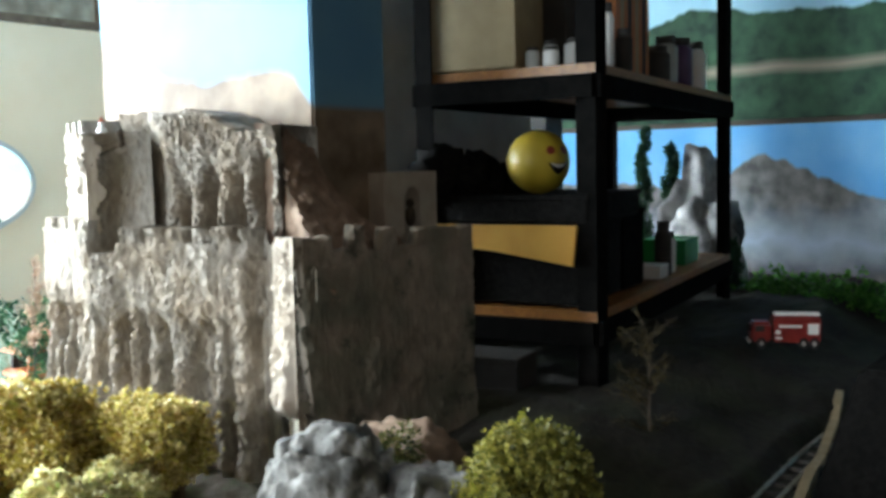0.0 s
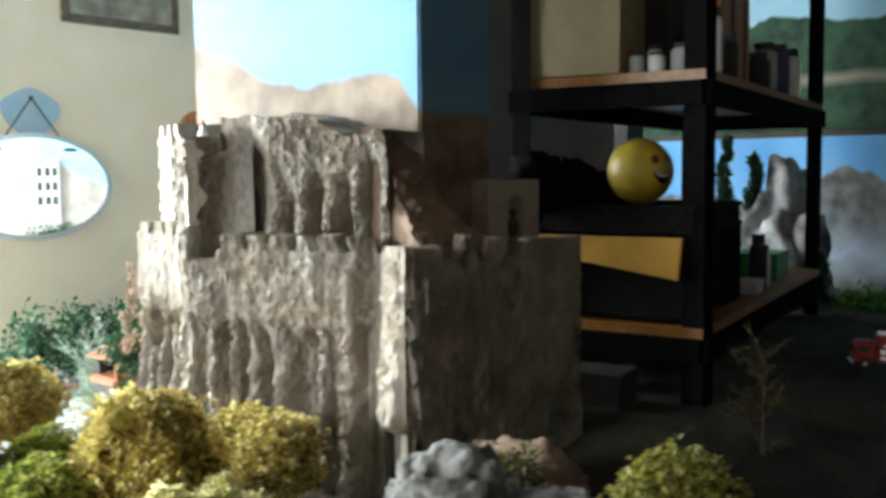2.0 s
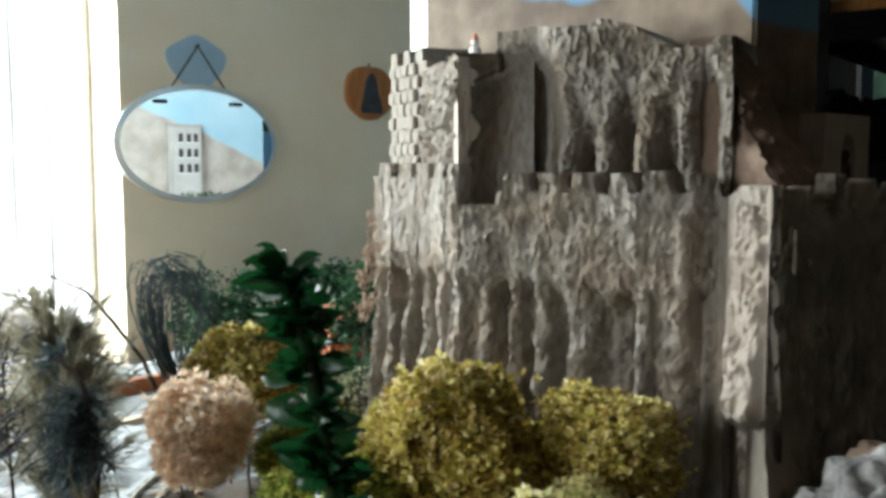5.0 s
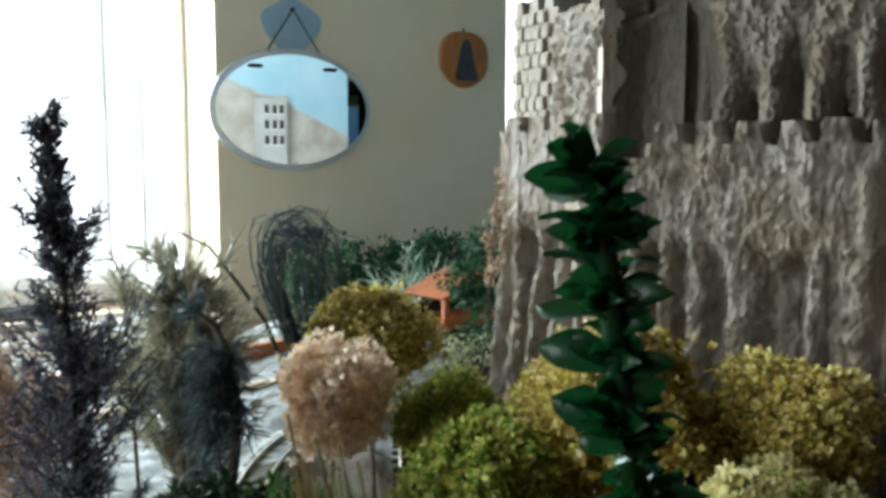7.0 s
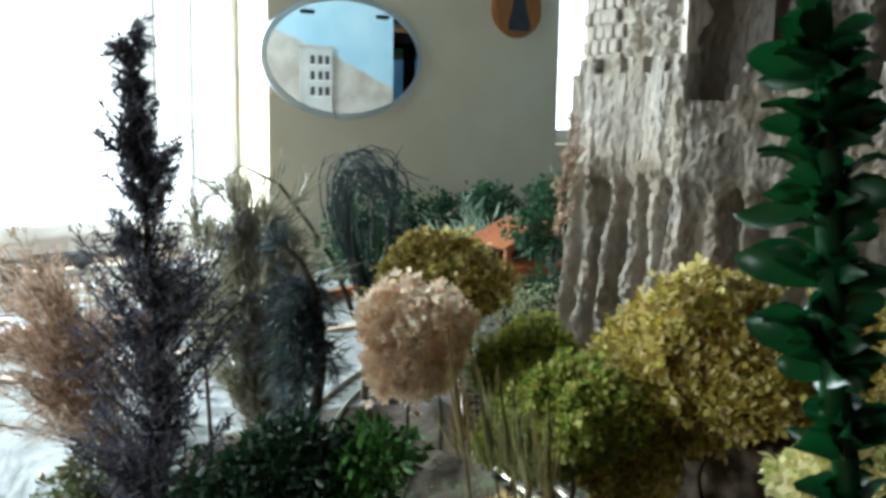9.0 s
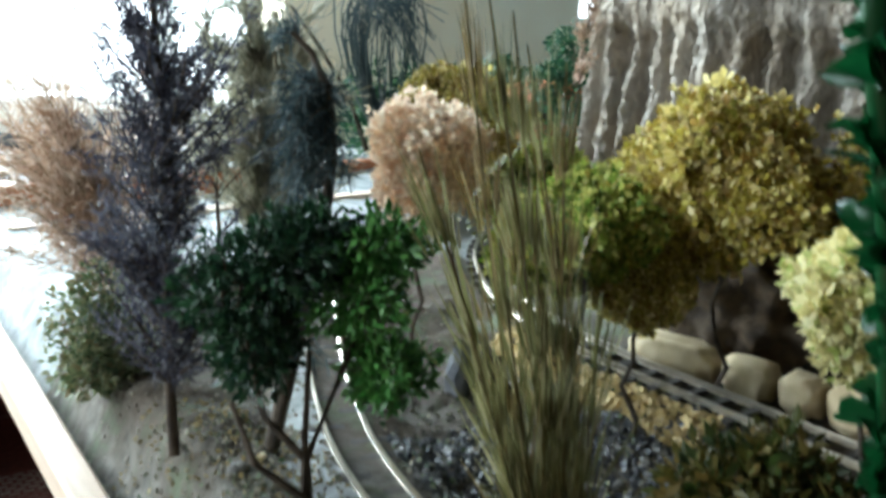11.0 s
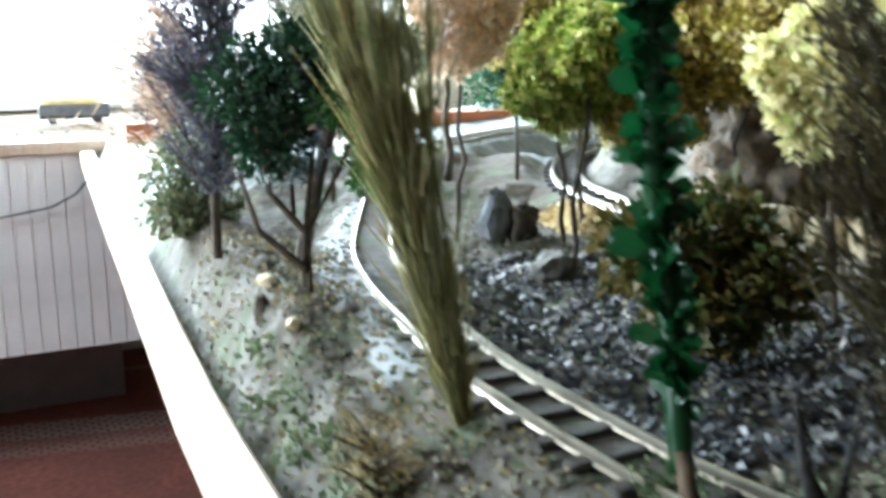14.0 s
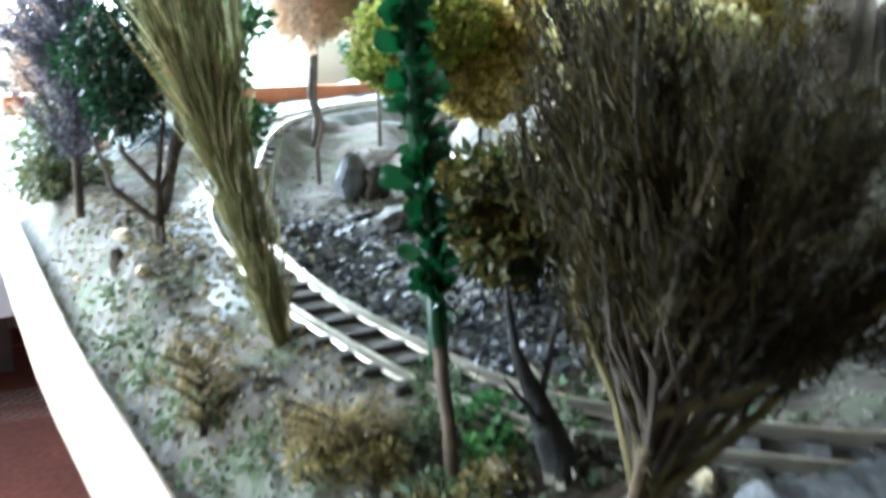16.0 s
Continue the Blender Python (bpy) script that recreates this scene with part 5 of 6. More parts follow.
tuft_row("moss_bank", [(0.83 + 0.02 * k, 0.90 - 0.012 * k, 0.085, 0.045, 1.0) for k in range(5)], L_OLIVE, "dark olive moss bank", 93, 260, 0.008)
tuft_row("moss_cushion", [(0.70 + 0.05 * k, 1.0 + 0.03 * k, 0.02, 0.035, 0.5) for k in range(4)], L_PALEHEDGE, "pale moss cushions beside the far track", 94, 160, 0.006)


def orange_house():
    r = thing("orange_house", (1.045, 1.03, 0.06), "little orange wooden station house with an open front", "model house")
    r.scale = (1.7, 1.2, 1.06)
    mesh_ob("base", *box(-0.05, 0.05, -0.035, 0.035, -0.05, 0.10, 0.003), M_DARK, r)
    mesh_ob("sill", *box(-0.054, 0.054, -0.042, 0.038, 0.092, 0.106, 0.003), M_ORANGE, r)
    for x in (-0.048, 0.041):
        mesh_ob("corner_post", *box(x, x + 0.007, -0.035, -0.028, 0.106, 0.145, 0.001), M_ORANGE, r)
    mesh_ob("back_wall", *box(-0.045, 0.045, 0.025, 0.032, 0.106, 0.145), M_DARK, r)
    V = [(-0.056, -0.042, 0.140), (0.0, -0.042, 0.172), (0.056, -0.042, 0.140), (0.046, -0.042, 0.134), (0.0, -0.042, 0.160), (-0.046, -0.042, 0.134)]
    V += [(x, 0.04, z) for x, _, z in V]
    mesh_ob("roof", V, [tuple(range(6)), tuple(reversed(range(6, 12)))] + [(k, 6 + k, 6 + (k + 1) % 6, (k + 1) % 6) for k in range(6)], M_ORANGE, r)


orange_house()
slab("table_fascia", (0.32, 1.9, 1.585, 1.605, -0.03, 0.035), M_ORANGE, "orange-brown wooden edge of the far table")
slab("table_ledge", (0.31, 1.9, 1.40, 1.425, -0.045, 0.006), M_PINE, "pale pine strip across the layout")
mesh_end = mesh_ob("edge_block", *box(0.315, 0.40, 1.79, 1.815, -0.06, 0.0, 0.003), M_PINE)
tagged(mesh_end, "short pine block at the end of the edge board", "wood block")

# grooved boards of the panel below the window table
plank = bpy.data.meshes.new("board")
plank.from_pydata(*(lambda vf: (vf[0], [], vf[1]))(box(-0.0172, 0.0172, -0.006, 0.004, -0.21, 0.21, 0.0014)))
plank.materials.append(M_WHITE)
panel = thing("panelled_front", (0, 1.88, -0.26), "white tongue-and-groove panel below the window table", "panel", kind="structure")
for k in range(62):
    o = new("board", plank)
    o.parent = panel
    o.location = (0.35 - 0.0346 * k, 0, 0)
M_WIRE = mat("grey_cable", (0.05, 0.05, 0.05), (0.1, 0.1, 0.1), 40, 0.5, 0.0)
tagged(mesh_ob("cable", *tube([(0.285, 1.86, -0.09), (0.25, 1.858, -0.13), (0.20, 1.858, -0.155), (0.1, 1.86, -0.17), (-0.1, 1.86, -0.165)], [0.0025] * 5, 6), M_WIRE), "thin grey cable hanging across the white panel", "cable")

M_BALLAST = mat("grey_yard_ballast", (0.14, 0.15, 0.16), (0.34, 0.35, 0.37), 70, 0.9, 0.8, 5, stain=(0.09, 0.09, 0.09), amount=0.6)
slab("yard_ballast", (-1.45, 1.06, 1.95, 2.42, -0.0195, -0.0162), M_BALLAST, "grey ballast under the yard tracks")
# yard tracks and wagons under the window
for y in (2.0, 2.1, 2.22, 2.34):
    pts = [Vector((-1.4 + 0.05 * k, y + 0.01 * math.sin(k * 0.2), 0)) for k in range(49)]
    track("yard_track", pts, -0.014, 0, 49, "straight nickel yard track below the window")
M_WAGON = mat("grey_wagon_paint", (0.05, 0.055, 0.06), (0.12, 0.125, 0.13), 40, 0.5, 0.2)
M_COAL = mat("straw_load", (0.5, 0.36, 0.12), (0.66, 0.5, 0.22), 60, 0.9, 0.5)
M_WHEEL = mat("dark_wheel_steel", (0.02, 0.02, 0.02), (0.05, 0.05, 0.05), 40, 0.4, 0.1, metal=0.6)


def wagon(at, label, load, body=None):
    r = thing("goods_wagon", at, label, "railway wagon", "wagons below the window")
    mesh_ob("chassis", *box(-0.075, 0.075, -0.02, 0.02, 0.012, 0.02, 0.002), M_WHEEL, r)
    for b in ((-0.075, 0.075, -0.022, -0.018, 0.02, 0.045), (-0.075, 0.075, 0.018, 0.022, 0.02, 0.045), (-0.075, -0.071, -0.018, 0.018, 0.02, 0.045), (0.071, 0.075, -0.018, 0.018, 0.02, 0.045)):
        mesh_ob("side", *box(*b, 0.0008), body or M_WAGON, r)
    for x in (-0.048, 0.048):
        for y in (-0.0165, 0.0165):
            mesh_ob("wheel", *tube([(x, y - 0.002, 0.009), (x, y + 0.002, 0.009)], [0.009, 0.009], 16), M_WHEEL, r)
    if load:
        mesh_ob("load", *turned(lump((0.066, 0.016, 0.022), 3, 0.3, 3), Matrix.Translation((0, 0, 0.04))), load, r, "straw-yellow load", True)


wagon((0.50, 2.22, -0.006), "grey open goods wagon on the yard track", None)
wagon((0.28, 2.1, -0.006), "grey goods wagon with a yellow load", M_COAL)
wagon((0.70, 2.34, -0.006), "grey open goods wagon on the yard track", None)
wagon((0.05, 2.34, -0.006), "grey goods wagon with a dark load", M_WAGON)

# ---- stones and rubble ----
def rock(name, at, r, seed, material, label, rot=0.0, rough=0.3, cat="rock", sub=3, freq=2.5, boxy=1.0):
    ob = mesh_ob(name, *turned(lump(r, seed, rough, sub, freq, boxy), Matrix.Rotation(rot, 4, "Z")), material, None, "", sub > 2)
    ob.location = at
    return tagged(ob, label, cat)


for k, (x, y, z, a, b, c, rz) in enumerate([(0.716, 0.478, 0.026, 0.047, 0.017, 0.021, 1.75), (0.731, 0.402, 0.026, 0.027, 0.016, 0.019, 1.7), (0.737, 0.352, 0.026, 0.02, 0.017, 0.019, 1.5), (0.742, 0.302, 0.03, 0.025, 0.02, 0.024, 1.4), (0.752, 0.248, 0.03, 0.026, 0.02, 0.023, 1.3)]):
    st = mesh_ob("kerb_stone", *turned(lump((a, b, c), 11 + k, 0.14, 4, 2.2, 0.62), Matrix.Rotation(rz, 4, "Z")), M_CREAMSTONE, None, "", True)
    st.location = (x, y, z)
    tagged(st, "smooth long cream stone lining the track" if a > 0.04 else "smooth rounded cream stone lining the track", "rock", "kerb stones beside the track")
rock("white_rock", (0.49, 0.415, 0.008), (0.026, 0.016, 0.014), 31, M_ROCK, "pale angular rock beside the rubble", 0.6, 0.5, sub=2)
rock("standing_rock", (0.52, 0.56, 0.02), (0.016, 0.012, 0.03), 32, M_SLATE, "dark standing slate rock", 0.2, 0.5, sub=2)
rock("standing_rock", (0.545, 0.555, 0.015), (0.02, 0.014, 0.024), 33, M_BARK, "dark brown clod of earth beside slate", 0.9, 0.5)
gb = mesh_ob("grey_boulder", *turned(lump((0.033, 0.022, 0.041), 34, 0.09, 5, 2.2, 0.36), Matrix.Rotation(-0.22, 4, "Z") @ Matrix.Rotation(-0.03, 4, "Y") @ Matrix.Rotation(0.05, 4, "X")), M_PALEROCK, None, "", True)
gb.location = (0.334, -0.163, 0.014)
tagged(gb, "pale grey angular boulder in the near corner", "rock")
rock("grey_boulder", (0.82, 0.03, 0.115), (0.085, 0.08, 0.125), 35, M_ROCK, "craggy grey rock below the castle", 0.5, 0.15, sub=5, freq=3.4, boxy=0.72)
rock("grey_boulder", (0.87, -0.08, 0.10), (0.08, 0.065, 0.105), 36, M_ROCK, "craggy grey rock below the castle", 1.1, 0.15, sub=5, freq=3.4, boxy=0.72)
rock("grey_boulder", (0.87, 0.11, 0.10), (0.08, 0.06, 0.09), 37, M_ROCK, "dark grey rock at the castle foot", 0.1, 0.2, sub=5, freq=2.6)
rock("tan_ledge", (1.0, 0.075, 0.13), (0.05, 0.09, 0.075), 40, M_SLOPE, "tan rock ledge at the foot of the castle block", 0.3, 0.2, sub=5, freq=3.4, boxy=0.8)
rock("brown_crag", (0.80, 0.45, 0.08), (0.06, 0.12, 0.10), 38, M_BROWNROCK, "dark brown crag at the castle foot", 0.1, 0.4, sub=5, freq=3.6)
rock("tree_stump", (0.247, 0.418, 0.004), (0.006, 0.006, 0.012), 39, M_BARK, "small dark stump beside the tree", 0, 0.4, "stump")
for k, (x, y) in enumerate([(0.274, 0.507), (0.30, 0.52), (0.26, 0.45), (0.29, 0.36), (0.25, 0.35), (0.235, 0.52), (0.31, 0.33), (0.37, 0.33), (0.40, 0.47), (0.43, 0.55), (0.36, -0.03), (0.30, -0.02), (0.27, 0.03), (0.31, 0.06), (0.36, -0.08)]):
    rr = random.uniform(0.004, 0.009)
    rock("pebble", (x, y, ground_z(x, y) + rr * 0.3), (rr, rr * 0.7, rr * 0.6), 50 + k, M_CREAMSTONE if k % 3 else M_ROCK, "small pale pebble on the sand", k, 0.3, "pebble", 2)


def scatter(name, n, area, size, material, label, seed, flat=0.5, keep=None):
    """Loose chips lying on the ground, too many to count."""
    rng = np.random.default_rng(seed)
    V, F, o = [], [], 0
    made = 0
    while made < n:
        x, y = rng.uniform(area[0], area[1]), rng.uniform(area[2], area[3])
        if keep and not keep(x, y):
            made += 0.2
            continue
        made += 1
        s = size * rng.uniform(0.4, 1.4)
        m = Matrix.Translation((x, y, ground_z(x, y) + s * flat * 0.3)) @ Euler(rng.uniform(-0.7, 0.7, 3) + np.array((0, 0, rng.uniform(0, 6)))).to_matrix().to_4x4()
        k = rng.uniform(0.5, 1.0, 8)
        for j in range(8):
            q = Vector(((1 if j & 1 else -1) * s * k[j], (1 if j & 2 else -1) * s * 0.7 * k[(j + 3) % 8], (1 if j & 4 else -1) * s * flat * k[(j + 5) % 8]))
            V.append((m @ q)[:])
        F += [tuple(o + i for i in f) for f in ((0, 2, 3, 1), (4, 5, 7, 6), (0, 1, 5, 4), (2, 6, 7, 3), (0, 4, 6, 2), (1, 3, 7, 5))]
        o += 8
    tagged(mesh_ob(name, V, F, material), label, "rubble", kind="stuff")


def off_track(x, y):
    return np.hypot(A1[:, 0] - x, A1[:, 1] - y).min() > 0.024 and np.hypot(A2[:, 0] - x, A2[:, 1] - y).min() > 0.024


L_BRIGHT = leaf_mat("bright_green_foam", [(0.04, 0.16, 0.015), (0.09, 0.3, 0.03), (0.16, 0.4, 0.06)], 0.7)
L_BRIGHTMOSS = leaf_mat("bright_moss", [(0.03, 0.10, 0.02), (0.07, 0.2, 0.05), (0.14, 0.28, 0.09)], 0.8)
L_MOSS = leaf_mat("muted_moss", [(0.05, 0.075, 0.03), (0.09, 0.125, 0.055), (0.15, 0.18, 0.10)], 0.9)
L_DRY = leaf_mat("olive_dry_moss", [(0.10, 0.078, 0.034), (0.2, 0.155, 0.065), (0.33, 0.25, 0.11)], 0.9)
L_KHAKI = leaf_mat("khaki_moss", [(0.13, 0.12, 0.035), (0.24, 0.2, 0.07), (0.38, 0.29, 0.12)], 0.9)
M_CHIP = leaf_mat("mixed_slate_chips", [(0.012, 0.013, 0.017), (0.026, 0.029, 0.036), (0.055, 0.06, 0.07), (0.10, 0.10, 0.10), (0.36, 0.36, 0.36)], 0.62, 0.0)
M_GRIT = leaf_mat("mixed_sand_grit", [(0.10, 0.088, 0.066), (0.18, 0.16, 0.125), (0.27, 0.245, 0.2), (0.14, 0.14, 0.09)], 0.9, 0.0)
M_MOSSBITS = leaf_mat("moss_crumbs", [(0.08, 0.095, 0.05), (0.12, 0.135, 0.075), (0.18, 0.185, 0.12)], 0.95, 0.0)
scatter("slate_rubble", 4600, (0.345, 0.62, 0.06, 0.50), 0.0044, M_CHIP, "loose dark slate chips between the tracks", 61, 0.4, lambda x, y: off_track(x, y) and x > 0.345 + 0.25 * max(0, y - 0.3) and y < 0.50 - 0.5 * max(0, x - 0.5))
scatter("track_grit", 3600, (0.20, 0.64, -0.25, 0.75), 0.0018, M_GRIT, "sandy grit strewn over the ground", 62, 0.7, off_track)
scatter("moss_crumbs", 1200, (0.205, 0.33, -0.3, 0.6), 0.0013, M_MOSSBITS, "green moss crumbs along the edge board", 63, 0.7, off_track)
scatter("sand_bank", 900, (0.60, 0.65, 0.36, 0.64), 0.005, leaf_mat("yellow_sand_crumbs", [(0.34, 0.25, 0.1), (0.5, 0.38, 0.17), (0.42, 0.33, 0.18)], 0.9, 0.0), "yellow sand crumbs beside the upper track", 64, 0.5, off_track)
L_LITTER = leaf_mat("pale_leaf_litter", [(0.08, 0.07, 0.05), (0.15, 0.135, 0.10), (0.30, 0.265, 0.20), (0.12, 0.15, 0.085), (0.05, 0.10, 0.04)], 0.9, 0.1)


def litter(name, count, area, size, label, seed, lift=0.003, material=None):
    """Dry leaf scraps and moss flakes strewn flat over the ground."""
    rng = np.random.default_rng(seed)
    P = []
    while len(P) < count:
        x, y = rng.uniform(area[0], area[1]), rng.uniform(area[2], area[3])
        if x > board_x(y) + 0.004 and off_track(x, y):
            P.append((x, y, ground_z(x, y) + rng.uniform(0.0005, lift)))
    D = rng.normal(size=(count, 3)) * np.array([1, 1, 0.35]) + np.array([0, 0, 0.15])
    V, F = leaves(rng, np.array(P), D, size, 0.7, 0.3)
    tagged(mesh_ob(name, V, F, material or L_LITTER), label, "leaf litter", kind="stuff")


litter("leaf_litter", 3600, (0.2, 0.46, -0.30, 0.05), 0.0072, "pale dry leaf scraps and moss flakes on the near ground", 71, 0.006)
litter("leaf_litter", 1100, (0.2, 0.34, 0.0, 0.62), 0.005, "small leaf scraps along the edge board", 72)
litter("dark_litter", 1500, (0.2, 0.34, 0.0, 0.66), 0.0045, "dark crumbled bark and dry moss on the bank", 74, 0.003, L_DRY)
litter("leaf_litter", 1500, (0.34, 0.64, 0.05, 0.55), 0.005, "small leaf scraps over the slate rubble", 73, 0.006)
def cushion(x, y, r, squash, material, label, seed, count, size, lift=0.002):
    """One rounded moss cushion of short leaves on the ground."""
    rng = np.random.default_rng(seed)
    root = thing("moss_cushion", floor_at(x, y), label, "moss", "moss cushions on the sand")
    P, N = ball_points(rng, count, r, 0.35, 0.8, squash, 0.2)
    V, F = leaves(rng, P + np.array((0, 0, lift)), N + rng.normal(size=N.shape) * 0.8, size, 0.6)
    mesh_ob("foliage", V, F, material, root)


for k in range(4):
    cushion(0.275 + 0.02 * k, -0.02 + 0.035 * (k % 3), 0.018, 0.6, L_MOSS, "tuft of brown-green moss beside the near track", 650 + k, 420, 0.0045)
for k in range(12):
    cushion(0.224 + 0.012 * (k % 2), -0.02 + 0.035 * k, 0.017, 0.55, L_MOSS, "tuft of green moss along the edge board", 660 + k, 110, 0.006)
for k, (x, y, r) in enumerate(((0.318, 0.014, 0.014), (0.305, -0.012, 0.009), (0.277, -0.075, 0.011))):
    cushion(x, y, r, 0.7, L_BRIGHTMOSS, "bright green moss beside the near track", 675 + k, 240, 0.0065)
for k, (x, y, r) in enumerate(((0.254, 0.037, 0.021), (0.270, 0.046, 0.017), (0.262, 0.016, 0.015))):
    cushion(x, y, r, 0.8, L_KHAKI, "fluffy khaki dry moss cushion beside the track", 690 + k, 1500, 0.0035, 0.004)
for k, (x, y, r) in enumerate(((0.284, -0.035, 0.015), (0.30, -0.022, 0.012), (0.266, -0.02, 0.012), (0.285, -0.055, 0.015), (0.262, -0.045, 0.014), (0.30, -0.07, 0.013))):
    cushion(x, y, r, 0.5, L_KHAKI, "yellowish moss cushion on the near ground", 695 + k, 700, 0.004, 0.001)
plume("dry_sprig", floor_at(0.226, 0.15), [(0.226, 0.15, -0.03), (0.228, 0.151, -0.01), (0.229, 0.152, 0.01)], L_DRY, "brown dry sprig beside the grass", 68, [(0.0, 1.0, 30, 0.015, 0.035, 0.8, 0.2)], 0.008, 0.0006, 26, 0.002, 0.6, 0.002)
plume("dry_sprig", floor_at(0.256, 0.035), [(0.256, 0.035, -0.012), (0.257, 0.036, 0.0), (0.258, 0.037, 0.012)], L_DRY, "olive brown dry tuft beside the track", 69, [(0.0, 1.0, 60, 0.016, 0.036, 1.2, 0.3)], 0.008, 0.0005, 40, 0.002, 0.6, 0.003)

# figurine on the turret
M_FIG = mat("painted_figurine", (0.42, 0.07, 0.025), (0.55, 0.13, 0.05), 50, 0.6, 0.1)
fig = join(turned(lump((0.009, 0.009, 0.014), 3, 0.15), Matrix.Translation((0, 0, 0.012))), turned(lump((0.006, 0.006, 0.006), 4, 0.1), Matrix.Translation((0, 0, 0.03))), tube([(0, 0, 0.033), (0, 0, 0.046)], [0.006, 0.001], 8))
fo = mesh_ob("figurine", *fig, M_FIG, None, "", True)
fo.data.materials.append(M_WHITE)
for poly in fo.data.polygons:
    poly.material_index = 1 if 0.008 < poly.center.z < 0.033 else 0
fo.scale = (0.85, 0.85, 0.72)
fo.location = (0.905, 0.605, 0.612)
tagged(fo, "small white toy figurine with a red hat on the turret", "figurine")
fo = mesh_ob("dark_figurine", *turned(lump((0.008, 0.009, 0.018), 6, 0.3), Matrix.Translation((0, 0, 0.005))), M_BARK, None, "", True)
fo.location = (0.922, 0.581, 0.60)
tagged(fo, "small dark toy creature clinging to the turret", "figurine")

for x, y, z, m, label in ((1.06, 0.262, 0.428, M_CREAMSTONE, "tiny pale toy figure behind the battlements"), (1.302, 0.30, 0.452, M_BARK, "tiny dark toy figure in the gatehouse arch")):
    tiny = join(turned(lump((0.010, 0.009, 0.017), 8, 0.15), Matrix.Translation((0, 0, 0.016))), turned(lump((0.007, 0.007, 0.008), 9, 0.1), Matrix.Translation((0, 0, 0.039))))
    fo = mesh_ob("toy_figure", *tiny, m, None, "", True)
    fo.location = (x, y, z)
    tagged(fo, label, "figurine")

# ---- rack contents ----
M_YELLOW = mat("yellow_vinyl", (0.446, 0.322, 0.025), (0.496, 0.372, 0.037), 20, 0.4, 0.05)
M_RED = mat("red_paint", (0.17, 0.014, 0.012), (0.25, 0.028, 0.02), 30, 0.4, 0.05)
M_BEIGE = mat("beige_card", (0.30, 0.23, 0.12), (0.38, 0.30, 0.165), 18, 0.8, 0.08)
M_BLACKCLOTH = mat("black_plush", (0.005, 0.005, 0.005), (0.013, 0.012, 0.011), 90, 0.95, 0.9, spec=0.1)
M_YCARD = mat("orange_yellow_card", (0.55, 0.28, 0.02), (0.65, 0.36, 0.04), 18, 0.6, 0.08)
M_GREENBOX = mat("green_plastic", (0.01, 0.22, 0.05), (0.02, 0.3, 0.07), 20, 0.4, 0.03)
M_BOOK = mat("orange_book_cover", (0.35, 0.11, 0.025), (0.5, 0.19, 0.05), 15, 0.6, 0.1)
M_GLASSJAR = mat("dull_glass_jar", (0.35, 0.38, 0.36), (0.5, 0.52, 0.5), 15, 0.15, 0.05)
M_GREYPANEL = mat("grey_hardboard", (0.34, 0.33, 0.31), (0.42, 0.41, 0.39), 15, 0.8, 0.1)


def along(u, v, z):
    """A place on the rack: u from the near post along the long side, v across it."""
    return A + (B - A) * u + (C - A) * v + Vector((0, 0, z))


def ball():
    r = thing("smiley_ball", along(0.045, 0.36, 0.497), "yellow ball with a laughing face", "ball")
    bm = bmesh.new()
    bmesh.ops.create_uvsphere(bm, u_segments=40, v_segments=24, radius=0.062)
    bm.verts.index_update()
    V, F = [(v.co.x, v.co.y, v.co.z + 0.06) for v in bm.verts], [[v.index for v in f.verts] for f in bm.faces]
    bm.free()
    mesh_ob("sphere", V, F, M_YELLOW, r, "", True)
    face = Vector((-0.30, -0.94, 0.10)).normalized()
    side = face.cross(Vector((0, 0, 1))).normalized()
    up = side.cross(face)

    def on(a, b, lift=1.012):
        return (face + side * a + up * b).normalized() * 0.062 * lift + Vector((0, 0, 0.06))
    top = [on(-0.42 + 0.84 * k / 10, -0.12 - 0.05 * math.sin(math.pi * k / 10)) for k in range(11)]
    low = [on(-0.42 + 0.84 * k / 10, -0.12 - 0.42 * math.sin(math.pi * k / 10)) for k in range(11)]
    mesh_ob("mouth", [q[:] for q in top + low], [(k, k + 1, 12 + k, 11 + k) for k in range(10)], M_BLACKCLOTH, r)
    bite = [on(-0.34 + 0.68 * k / 10, -0.16 - 0.13 * math.sin(math.pi * k / 10), 1.018) for k in range(11)]
    gum = [on(-0.34 + 0.68 * k / 10, -0.15 - 0.04 * math.sin(math.pi * k / 10), 1.018) for k in range(11)]
    mesh_ob("teeth", [q[:] for q in gum + bite], [(k, k + 1, 12 + k, 11 + k) for k in range(10)], M_WHITE, r)
    for x in (-0.28, 0.28):
        mesh_ob("eye", [on(x + 0.16 * math.cos(a), 0.28 + 0.16 * math.sin(a))[:] for a in [6.28 * k / 12 for k in range(12)]], [tuple(range(12))], M_RED, r)


ball()


